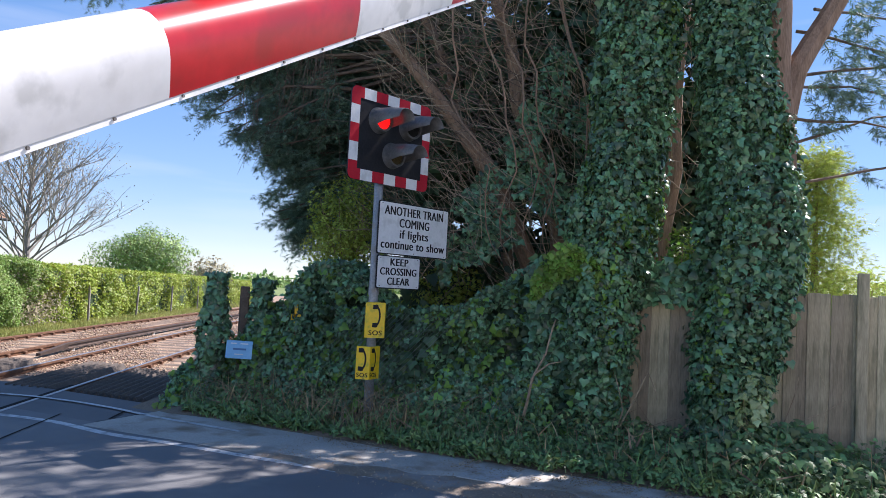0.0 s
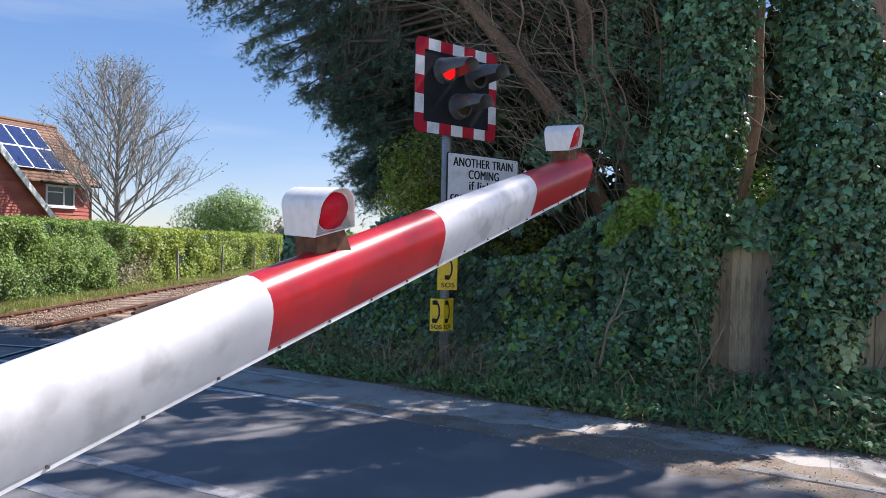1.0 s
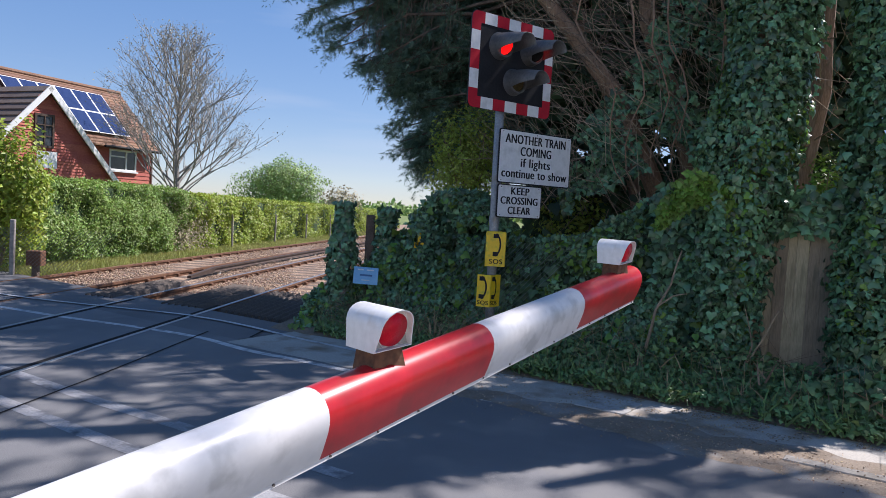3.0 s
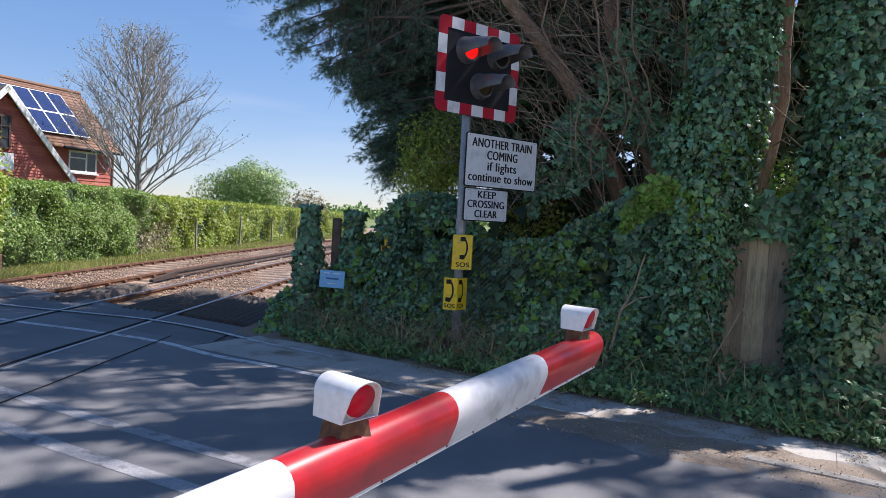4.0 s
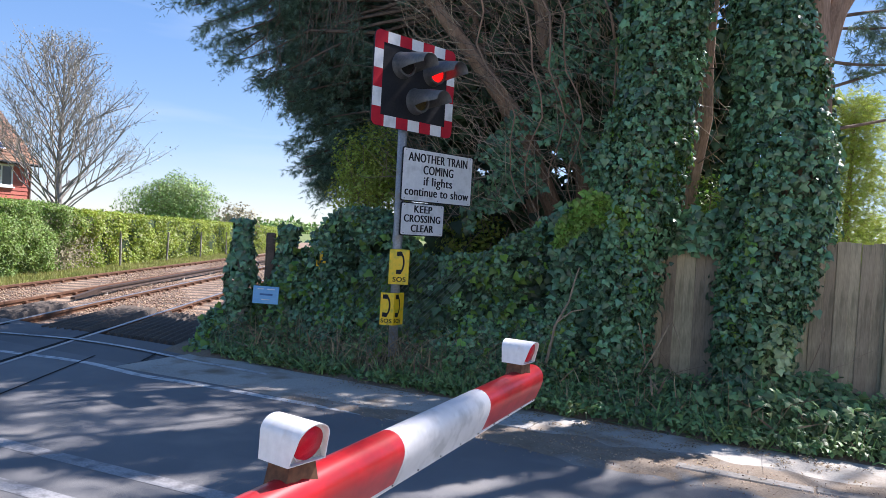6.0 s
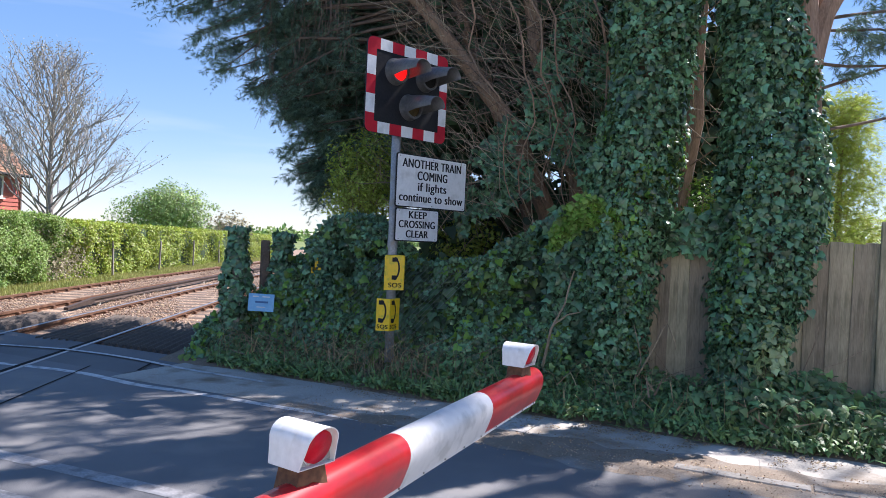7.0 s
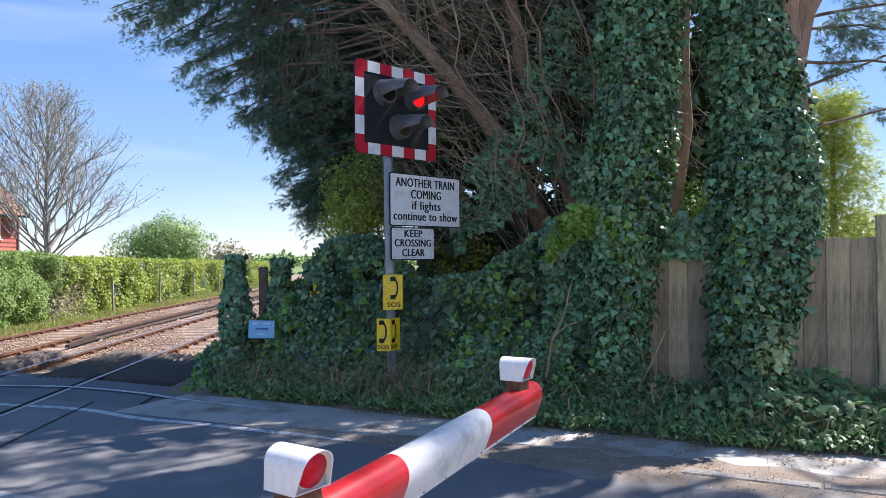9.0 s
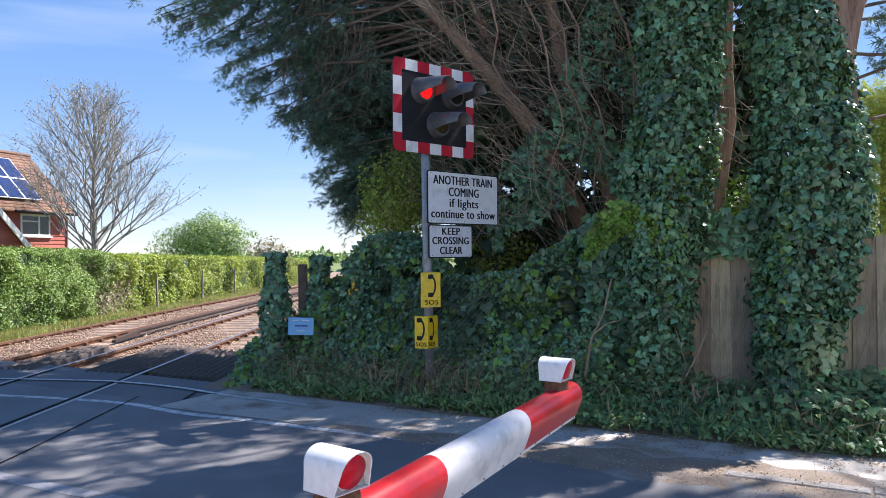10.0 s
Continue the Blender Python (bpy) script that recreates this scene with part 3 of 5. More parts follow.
def build_barrier():
    ped = thing("barrier_pedestal", pose(ARM_X, ARM_Y, 0, 0, 0, ARM_AZ), "grey steel barrier pedestal on the near footway", "barrier machine")
    part("cabinet", Geo().box((-0.35, 0.12, 0.02), (0.25, 0.55, 1.15), cut=0.02), M["pedestal"], ped)
    part("shaft", Geo().tube([(0, -0.07, 1.05), (0, 0.2, 1.05)], 0.04, 12), M["galv"], ped)
    arm = thing("road_barrier", pose(ARM_X, ARM_Y, ARM_Z, 0, 0, ARM_AZ), "red and white banded half-barrier arm across the road", "barrier arm")
    right = [(0.0, 0.0405), (0.014, 0.0385), (0.027, 0.0325), (0.038, 0.0215), (0.0455, 0.008), (0.048, -0.006), (0.0475, -0.02), (0.0435, -0.037), (0.035, -0.06), (0.0275, -0.079), (0.0225, -0.09), (0.0205, -0.0945)]
    prof = right + [(-a, b) for a, b in right[:0:-1]]
    edges = [(ARM_L, "boom_red"), (ARM_L - 0.588, "boom_white"), (ARM_L - 1.195, "boom_red"), (ARM_L - 1.814, "boom_white"), (ARM_L - 2.5, "boom_red"), (ARM_L - 3.1, "boom_white"), (-0.25, None)]
    for (b, m), (a, _) in zip(edges, edges[1:]):
        g = Geo()
        n = len(prof)
        vs = [(x, -w, z) for x in (a, b) for w, z in prof]
        g.add(vs, [(i, (i + 1) % n, (i + 1) % n + n, i + n) for i in range(n)] + [tuple(range(n - 1, -1, -1)), tuple(range(n, 2 * n))])
        ob = part("band", g, M[m], arm, "glossy red band" if m == "boom_red" else "glossy white band")
        me = ob.data
        me.polygons.foreach_set("use_smooth", [i < n for i in range(n + 2)])
        me.set_sharp_from_angle(angle=radians(35))
    part("skirt", Geo().box((-0.25, -0.0182, -0.1045), (ARM_L - 0.004, 0.0182, -0.0942)), M["boom_white"], arm, "white lower flange")
    bolt = Geo().tube([(0, 0, 0), (0, -0.003, 0)], 0.0026, 8).mesh("bolt", [M["bolt"]])
    for k in range(26):
        part("bolt", bolt, M["bolt"], arm, m=pose(ARM_L - 0.03 - 0.146 * k, -0.0182, -0.0985))

    def lamp(x, turn):
        saddle = [(-0.048, 0.001), (-0.03, 0.011), (0.0, 0.0195), (0.03, 0.011), (0.048, 0.001), (0.034, 0.054), (-0.034, 0.054)]
        l = part("lamp", Geo().extrude(saddle, -0.03, 0.032), M["rust"], arm, "brown steel saddle bracket", m=pose(x, 0.004, 0.018, 0, 0, turn))
        # hood: wide foot, sloping cheeks, round crown; the crown overhangs the lens
        sec = [(-0.052, 0.054), (0.052, 0.054), (0.0455, 0.094)] + [(0.045 * math.cos(radians(a)), 0.097 + 0.042 * math.sin(radians(a)) ** 0.85) for a in range(15, 166, 15)] + [(-0.0455, 0.094)]
        n = len(sec)
        cz = 0.095
        inn = [(a * 0.94, cz + (b - cz) * 0.95) for a, b in sec]

        def front(b):
            return -0.042 - 0.026 * (b - 0.054) / 0.086

        g = Geo()
        vs = [(a, front(b), b) for a, b in sec] + [(a * 0.97, 0.048 + 0.012 * (b - 0.054) / 0.086, b) for a, b in sec]
        vs += [(a, front(b), b) for a, b in inn] + [(a, front(b) + 0.016, b) for a, b in inn]
        fs = [(i, (i + 1) % n, (i + 1) % n + n, i + n) for i in range(n)]
        fs += [tuple(range(2 * n - 1, n - 1, -1))]
        fs += [(i + 2 * n, (i + 1) % n + 2 * n, (i + 1) % n, i) for i in range(n)]
        fs += [((i + 1) % n + 2 * n, i + 2 * n, i + 3 * n, (i + 1) % n + 3 * n) for i in range(n)]
        fs += [tuple(range(3 * n, 4 * n))]
        hb = part("housing", g.add(vs, fs), M["lamp_white"], l, "white painted lamp hood", smooth=True)
        hb.data.set_sharp_from_angle(angle=radians(38))
        for sx in (-1, 1):
            part("gusset", Geo().extrude([(sx * 0.046, 0.06), (sx * 0.042, 0.084), (sx * 0.022, 0.06)][::sx], -0.034, -0.03), M["lamp_grey"], l, "grey corner gusset")
        disc = Geo()
        k = 28
        ring = [(math.cos(2 * math.pi * i / k), math.sin(2 * math.pi * i / k)) for i in range(k)]
        lean = -0.25
        vs = [(0.0345 * c, -0.047 + lean * 0.035 * d, cz + 0.035 * d) for c, d in ring] + [(0.036 * c, -0.03 + lean * 0.037 * d, cz + 0.037 * d) for c, d in ring] + [(0, -0.051, cz)]
        disc.add(vs, [(i, (i + 1) % k, (i + 1) % k + k, i + k) for i in range(k)] + [((i + 1) % k, i, 2 * k) for i in range(k)])
        part("lens", disc, M["lamp_lens"], l, "round red lens", smooth=True)
        part("foot", Geo().box((-0.028, -0.026, 0.046), (0.028, 0.028, 0.0565)), M["rust"], l, "rusty foot")

    lamp(ARM_L - 0.165, -7)
    lamp(ARM_L - 1.6, -11)
    return arm


barrier = build_barrier()


# ---------------- crossing signal and signs ----------------
FACE = 47.0
FLIPS = [0.25, 0.65, 1.05, 1.45, 1.75, 2.17, 2.57, 2.97, 3.37, 3.77, 4.2, 4.45, 4.85, 5.25, 5.65, 6.05, 6.45, 6.8, 7.22, 7.55, 7.95, 8.33, 8.7, 9.1, 9.57, 9.92]


def lettering(text, size, material, parent, m, label="", align="CENTER", bold=0.0, width=0.0):
    cu = bpy.data.curves.new("lettering", "FONT")
    cu.body, cu.size, cu.align_x, cu.extrude = text, size, align, 0.0006
    cu.space_character = 1.08
    tmp = bpy.data.objects.new("lettering", cu)
    scene.collection.objects.link(tmp)
    dg = bpy.context.evaluated_depsgraph_get()
    me = bpy.data.meshes.new_from_object(tmp.evaluated_get(dg))
    bpy.data.objects.remove(tmp)
    xs = [v.co.x for v in me.vertices]
    me.transform(Matrix.Diagonal((width / (max(xs) - min(xs)) if width else 0.8, 1, 1, 1)))
    bm = bmesh.new()
    for k in (-1, 0, 1):
        me.transform(Matrix.Translation((k * bold * (2 if k > 0 else 1), 0, 0.0001 * k)))
        bm.from_mesh(me)
    bm.to_mesh(me)
    bm.free()
    me.materials.clear()
    me.materials.append(material)
    return part("lettering", me, material, parent, label, m=m)


def rounded(w, h, r, k=4):
    pts = []
    for cx, cz, a0 in ((w - r, r, -90), (w - r, h - r, 0), (r, h - r, 90), (r, r, 180)):
        pts += [(cx + r * math.cos(radians(a0 + 90 * i / k)), cz + r * math.sin(radians(a0 + 90 * i / k))) for i in range(k + 1)]
    return pts


def build_signal():
    sig = thing("crossing_signal", pose(-0.81, 8.2, 0.02), "grey post carrying a chequered red and white flashing signal board", "crossing signal")
    part("post", Geo().tube([(0.02, 0, 0), (0.0, 0, 1.5), (-0.02, 0, 3.6)], [0.053, 0.052, 0.05], 20), M["galv"], sig, "grey galvanised post with rust streaks", smooth=True)
    part("collar", Geo().tube([(0, 0, 1.47), (0, 0, 1.56)], 0.058, 20), M["galv"], sig, "dull clamp band")
    W, H, B = 1.22, 1.02, 0.122
    board = part("board", Geo().extrude(rounded(W, H, 0.07), 0, 0.02), M["sign_black"], sig, "black backing board", m=pose(-0.314, -0.45, 2.715, 0, 0, FACE))
    nx, nz = 7, 5
    sx, sz = W / nx, H / nz
    for i in range(nx):
        for j in range(nz):
            if 0 < i < nx - 1 and 0 < j < nz - 1:
                continue
            red = (i + j) % 2 == 0
            x0, x1 = i * sx, (i + 1) * sx
            z0, z1 = j * sz, (j + 1) * sz
            corner = i in (0, nx - 1) and j in (0, nz - 1)
            if corner:
                r = 0.07
                ox, oz = (0 if i == 0 else W), (0 if j == 0 else H)
                qx, qz = (1 if i == 0 else -1), (1 if j == 0 else -1)
                pts = [(ox + qx * (r - r * math.sin(radians(a))), oz + qz * (r - r * math.cos(radians(a)))) for a in (0, 22, 45, 67, 90)]
                pts += [(ox, oz + qz * sz), (ox + qx * B, oz + qz * sz), (ox + qx * B, oz + qz * B), (ox + qx * sx, oz + qz * B), (ox + qx * sx, oz)]
                if qx * qz > 0:
                    pts = pts[::-1]
                g = Geo().extrude(pts, -0.004, 0.0)
            else:
                if j == 0: z1 = B
                if j == nz - 1: z0 = H - B
                if i == 0: x1 = B
                if i == nx - 1: x0 = W - B
                g = Geo().box((x0, -0.004, z0), (x1, 0.0, z1))
            part("chequer", g, M["sign_red"] if red else M["sign_white"], board, "red reflective square" if red else "white reflective square")
    discs = []
    for cx, cz, kind in ((0.4, 0.7, "red"), (0.86, 0.7, "red"), (0.63, 0.34, "amber")):
        h = part("signal_lamp", Geo().tube([(0, 0.0, 0), (0, -0.05, 0)], [0.15, 0.135], 28), M["hood"], sig, "dark lamp housing", m=board.matrix_basis @ pose(cx, -0.001, cz))
        k = 20
        g = Geo()
        rows = []
        for y, r, dz in ((-0.05, 0.135, 0), (-0.24, 0.128, -0.01), (-0.46, 0.115, -0.035)):
            open_a = 200 if y > -0.1 else (170 if y > -0.3 else 140)
            rows.append([(r * math.sin(radians(-open_a / 2 * 1.25 + open_a * 1.25 * i / k)), y, dz + r * math.cos(radians(-open_a / 2 * 1.25 + open_a * 1.25 * i / k))) for i in range(k + 1)])
        vs = [p for r in rows for p in r] + [(p[0] * 0.96, p[1], p[2] * 0.96 - 0.002) for r in rows for p in r]
        q = k + 1
        o = 3 * q
        fs = []
        for a in range(2):
            fs += [(a * q + i, a * q + i + 1, (a + 1) * q + i + 1, (a + 1) * q + i) for i in range(k)]
            fs += [(o + a * q + i + 1, o + a * q + i, o + (a + 1) * q + i, o + (a + 1) * q + i + 1) for i in range(k)]
        fs += [(2 * q + i, 2 * q + i + 1, o + 2 * q + i + 1, o + 2 * q + i) for i in range(k)]
        ring = Geo()
        k2 = 28
        vr = [(r * math.cos(2 * math.pi * i / k2), y, r * math.sin(2 * math.pi * i / k2)) for r, y in ((0.134, -0.05), (0.13, -0.09), (0.107, -0.09), (0.107, -0.05)) for i in range(k2)]
        part("bezel", ring.add(vr, [(a * k2 + i, a * k2 + (i + 1) % k2, (a + 1) * k2 + (i + 1) % k2, (a + 1) * k2 + i) for a in range(3) for i in range(k2)]), M["hood"], h, "dark lens ring")
        part("hood", g.add(vs, fs), M["hood"], h, "long dark visor", smooth=True)
        d = Geo()
        d.tube([(0, 0.003, 0), (0, -0.003, 0)], 0.105, 28)
        if kind == "red":
            n = len(d.f)
            d.m = [0] * n
            d.m[-1] = 1
        ob = part("lens", d, [M["dull_black"], M["red_glow"]] if kind == "red" else [M["amber"]], h, "round red signal lens" if kind == "red" else "unlit amber lens", m=pose(0, -0.165 if kind == "red" else -0.056, 0))
        if kind == "red":
            ob.matrix_basis = pose(0, -0.068, 0)
            discs.append(ob)

    def plate(name, w, h, m, rows, lab, border=0.012):
        s = thing(name, m, lab, "sign", "signs on the post")
        part("plate", Geo().extrude(rounded(w, h, 0.025), 0, 0.012), M["sign_black"], s, "black edged plate")
        part("face", Geo().extrude([(border + x * (w - 2 * border) / w, border + z * (h - 2 * border) / h) for x, z in rounded(w, h, 0.02)], -0.003, 0), M["sign_white"], s, "white reflective face")
        for text, size, z, tw in rows:
            lettering(text, size, M["sign_black"], s, pose(w / 2 - 0.004, -0.0045, z, 90, 0, 0), "black lettering", bold=0.0045, width=tw)
        for x in (0.05, w / 2, w - 0.05):
            for z in (0.03, h - 0.03):
                part("rivet", Geo().tube([(x, -0.003, z), (x, -0.006, z)], 0.006, 8), M["bolt"], s)
        return s

    plate("train_warning_sign", 1.14, 0.6, pose(-0.79, 8.06, 1.955, 0, 0, FACE), (("ANOTHER TRAIN", 0.142, 0.452, 0.95), ("COMING", 0.142, 0.322, 0.48), ("if lights", 0.142, 0.195, 0.46), ("continue to show", 0.142, 0.07, 1.03)),
          "white rectangular warning sign with black lettering on the post")
    plate("crossing_clear_sign", 0.68, 0.375, pose(-0.78, 8.07, 1.568, 0, 0, FACE), (("KEEP", 0.118, 0.264, 0.275), ("CROSSING", 0.118, 0.156, 0.565), ("CLEAR", 0.118, 0.046, 0.345)),
          "small white sign with black lettering on the post")

    def phone(parent, m, w):
        """Handset: a curved grip with a hooked ear and mouthpiece, thin on the face."""
        g = Geo()
        vs = []
        ks = list(range(-100, 101, 10))
        for a in ks:
            th = 0.0125 if abs(a) < 62 else 0.024
            ca, sa = math.cos(radians(a)), math.sin(radians(a))
            mid_x, mid_z = 0.048 * ca - 0.012, 0.104 * sa * (1.0 if abs(a) <= 90 else 0.985)
            vs += [(mid_x + th * ca * 0.8, -0.001, mid_z + th * sa), (mid_x - th * ca * 0.8, -0.001, mid_z - th * sa)]
        g.add(vs, [(2 * i, 2 * i + 1, 2 * i + 3, 2 * i + 2) for i in range(len(ks) - 1)])
        for sg in (1, -1):
            z = sg * 0.1
            g.box((-0.047, -0.0018, z - 0.024), (-0.008, -0.0006, z + 0.024))
        part("handset_mark", g, M["sign_black"], parent, "black telephone handset symbol", m=m)

    # upper telephone sign: one face with a rounded return
    s = thing("telephone_sign", pose(-0.80, 8.10, 1.02, 0, 0, 22), "yellow emergency telephone sign with black handset on the post", "sign", "telephone signs")
    part("face", Geo().box((-0.085, -0.04, 0), (0.145, 0.0, 0.39), cut=0.012), M["sign_yellow"], s)
    phone(s, pose(0.04, -0.0405, 0.24, 0, 0, 0), 0.2)
    lettering("SOS", 0.075, M["sign_black"], s, pose(0.032, -0.0415, 0.03, 90, 0, 0), "black lettering", bold=0.0018, width=0.15)
    s = thing("telephone_sign", pose(-0.83, 8.09, 0.56, 0, 0, 0), "yellow two-faced emergency telephone sign below the other", "sign", "telephone signs")
    for rz, x, y in ((-12, -0.12, 0.0), (62, 0.035, -0.033)):
        f = part("face", Geo().box((0, 0, 0), (0.155 if rz < 0 else 0.2, 0.012, 0.36), cut=0.003), M["sign_yellow"], s, "yellow face", m=pose(x, y, 0, 0, 0, rz))
        phone(f, pose(0.075, -0.0015, 0.215), 0.2)
        lettering("SOS", 0.064, M["sign_black"], f, pose(0.078, -0.002, 0.025, 90, 0, 0), "black lettering", bold=0.0018, width=0.125)
    return discs


signal_discs = build_signal()


# ---------------- chain-link fence, posts, blue sign ----------------
def build_mesh_fence():
    for (x, y, h, lab) in ((-2.82, 9.02, 1.55, "weathered concrete fence post smothered in ivy"), (-2.5, 9.12, 1.5, "bare grey weathered timber fence post"), (-2.27, 9.08, 1.5, "weathered concrete fence post smothered in ivy")):
        g = Geo().box((-0.055, -0.055, 0), (0.055, 0.055, h), cut=0.012)
        tagged(part("fence_post", g, M["concrete"] if "smothered" in lab else M["sleeper"], m=pose(x, y, 0.0, 0, 0, 20)), lab, "fence post", "concrete fence posts")
    g = Geo()
    for k in range(8, 30):
        for s in (1, -1):
            z0, z1, u0 = 0.05, 1.3, -6.1 + 0.06 * k
            u1 = u0 + s * 1.25
            a, b = rd(u0 if s > 0 else u0, 7.32, z0), rd(u1, 7.32, z1)
            g.tube([a, b], 0.0025, 3, cap=False)
    tagged(part("chain_link_fence", g, M["wire"]), "sagging dull green chain-link fence overgrown with ivy", "fence")
    s = thing("blue_sign", pose(-2.55, 8.62, 0.655, 0, 2, 12), "faded light blue notice on the overgrown fence", "sign")
    part("plate", Geo().box((0, 0, 0), (0.302, 0.012, 0.21), cut=0.004), M["sign_blue"], s)
    for x0, x1, z, h in ((0.08, 0.23, 0.1, 0.022), (0.05, 0.12, 0.17, 0.012), (0.16, 0.25, 0.17, 0.012), (0.1, 0.2, 0.045, 0.01)):
        part("text_bar", Geo().box((x0, -0.002, z), (x1, 0.0, z + h)), M["sign_blue_dark"] if h > 0.02 else M["sign_white"], s)
    f = thing("lineside_mesh_fence", pose(-10.0, 11.75, -0.14, 0, 0, 200), "low rusty mesh fence with a yellow notice beside the tracks", "fence")
    g = Geo()
    for k in range(-14, 26):
        for sgn in (1, -1):
            g.tube([(0.07 * k, 0, 0.1), (0.07 * k + sgn * 0.9, 0, 1.0)], 0.003, 3, cap=False)
    part("wire_mesh", g, M["wire"], f)
    for x in (-0.05, 1.0, 2.1):
        part("post", Geo().box((x - 0.04, 0.0, 0), (x + 0.04, 0.08, 1.15), cut=0.01), M["grey_bark"], f)
    part("notice", Geo().box((0.28, 0.02, 0.72), (0.42, 0.03, 0.98)), M["sign_yellow"], f, "small yellow notice")
    y = thing("marker", pose(-1.78, 8.78, 1.1), "small yellow marker tag among the ivy", "marker")
    part("tag", Geo().box((-0.02, 0, 0), (0.02, 0.01, 0.22)).box((-0.06, 0, 0.03), (0.06, 0.01, 0.1)), M["sign_yellow"], y)
    part("stake", Geo().box((-0.006, 0.012, -1.09), (0.006, 0.024, 0.2)), M["bark"], y)


build_mesh_fence()


# ---------------- timber fence ----------------
def build_timber_fence():
    f = thing("timber_fence", ROAD_M, "weathered grey-brown close-board timber fence along the bank", "fence")
    me = [Geo().box((0, 0, 0.02), (w, 0.018, h), cut=0.003).mesh("board", [M["fence"]]) for w, h in ((0.112, 1.7), (0.109, 1.69), (0.114, 1.705))]
    u, i = -2.3, 0
    while u < 8:
        part("board", me[i % 3], M["fence"], f, m=pose(u, 8.0 + 0.008 * (i % 2), 0.05, 0, 0.3 * ((i * 5) % 3 - 1), 2.5))
        u += 0.1
        i += 1
    for z in (0.4, 1.45):
        part("arris_rail", Geo().box((-2.3, 8.03, z), (8, 8.09, z + 0.08)), M["fence"], f)
    for u in (-1.8, 0.72, 3.2, 5.7):
        part("post", Geo().box((u, 7.93, 0), (u + 0.1, 8.0, 1.96), cut=0.008), M["fence"], f, "square timber post standing above the boards")


build_timber_fence()


# ---------------- ivy, weeds, trees ----------------
def ivy_top(u):
    return np.interp(u, [-6.7, -6.3, -5.75, -5.55, -5.3, -4.7, -4.0, -3.2, -2.4, -1.6, -1.0], [0.35, 0.75, 0.95, 1.5, 1.85, 1.9, 1.35, 1.4, 2.1, 2.2, 2.0])


def build_ivy():
    n = 34000
    u = RNG.uniform(-6.6, -1.75, n)
    z = RNG.random(n) ** 0.85 * ivy_top(u) * (1 + 0.12 * lumps(np.stack([u * 2, u * 0, u * 0], 1), 1.0))
    nn = np.interp(u, [-6.6, -6, -4, -2.4], [6.75, 6.9, 7.12, 7.5]) + 0.5 * (z / 1.2) ** 0.7
    P = rdA(u, nn, z)
    bul = lumps(P, 1.6, 0.36) + lumps(P, 4.5, 0.17)
    thin = lumps(P, 2.6) + 0.5 * lumps(P, 7.0)
    P = rdA(u, nn + bul + RNG.normal(0, 0.05, n), z + 0.02)
    N = np.array([-RN.x, -RN.y, 0.45])
    keep = (thin > -0.42) & ~((np.abs(u + 4.13) < 0.13) & (nn + bul < 7.3)) & ~((z > 0.15) & (z < 0.75) & (u > -2.15) & (u < -1.8))
    hid = thing("ivy_bank", pose(0, 0, 0), "dense dark green ivy bank smothering the fence beside the footway", "ivy")
    foliage("ivy_leaves", [leaves(P[keep], N, 0.055, IVY)], M["ivy"], hid)
    k = RNG.random(n) < 0.03
    foliage("young_leaves", [leaves(P[k] + np.array([-0.02, -0.06, 0]), N, 0.09, IVY)], M["ivy_light"], hid, "fresh yellow-green leaves")
    g = Geo()
    for k in range(900):
        q = rd(RNG.uniform(-6.3, -3.2) if k % 2 else RNG.uniform(-6.3, 3.5), RNG.uniform(6.6, 7.5), 0.03)
        d = Vector((RNG.normal(0, 0.35), RNG.normal(-0.15, 0.3), 1)).normalized() * RNG.uniform(0.2, 0.75)
        g.tube([q, q + d * 0.6, q + d + Vector((d.x * 0.5, d.y * 0.5, -0.12 * d.length))], [0.003, 0.0025, 0.0012], 3, cap=False)
    tagged(part("dry_stalks", g, M["dry"]), "thin dry brown stalks in the overgrown bank", "dry stalks", kind="stuff")
    n4 = 420
    u4 = np.where(RNG.random(n4) < 0.72, RNG.uniform(-5.7, -3.3, n4), RNG.uniform(-3.3, 2.5, n4))
    u4 = u4[np.abs(u4 + 4.13) > 0.25]
    n4 = len(u4)
    P4 = rdA(u4, RNG.uniform(6.55, 7.05, n4), 0.04 + 0.25 * RNG.random(n4) ** 2)
    foliage("dry_grass", [leaves(P4, (0, -1, 0.3), 0.2, BLADE, tip=(0, -0.2, 1), tilt=0.7, swing=0.55)], M["dry"], None, "tufts of dry bleached grass in the bank", "grass")
    # inner mat for depth: shade inside the bank put into darker leaves
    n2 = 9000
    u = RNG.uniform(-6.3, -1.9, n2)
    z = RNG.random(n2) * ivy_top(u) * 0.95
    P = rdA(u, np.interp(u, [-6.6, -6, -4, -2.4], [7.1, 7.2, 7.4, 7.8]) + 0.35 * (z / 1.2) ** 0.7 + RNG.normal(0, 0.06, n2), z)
    foliage("inner_leaves", [leaves(P, N, 0.12, IVY)], M["shaded_leaf"], hid, "inner leaves with the bank's shade put into their dark colour")
    n3 = 4200
    u = RNG.uniform(-2.5, -0.55, n3)
    z = 0.1 + RNG.random(n3) * 1.9
    P = rdA(u, 7.93 - 0.12 * RNG.random(n3), z)
    edge = np.interp(u, [-2.5, -2.05, -2.0, -1.78, -1.7, -1.5, -1.42, -0.55], [-1, -1, 0.75, 0.75, -1, -1, 1.5, 1.45]) + lumps(P, 3.0, 0.25)
    foliage("fence_ivy", [leaves(P[z > edge], N, 0.09, IVY)], M["ivy"], hid, "ivy hanging over the fence")
    n5 = 420
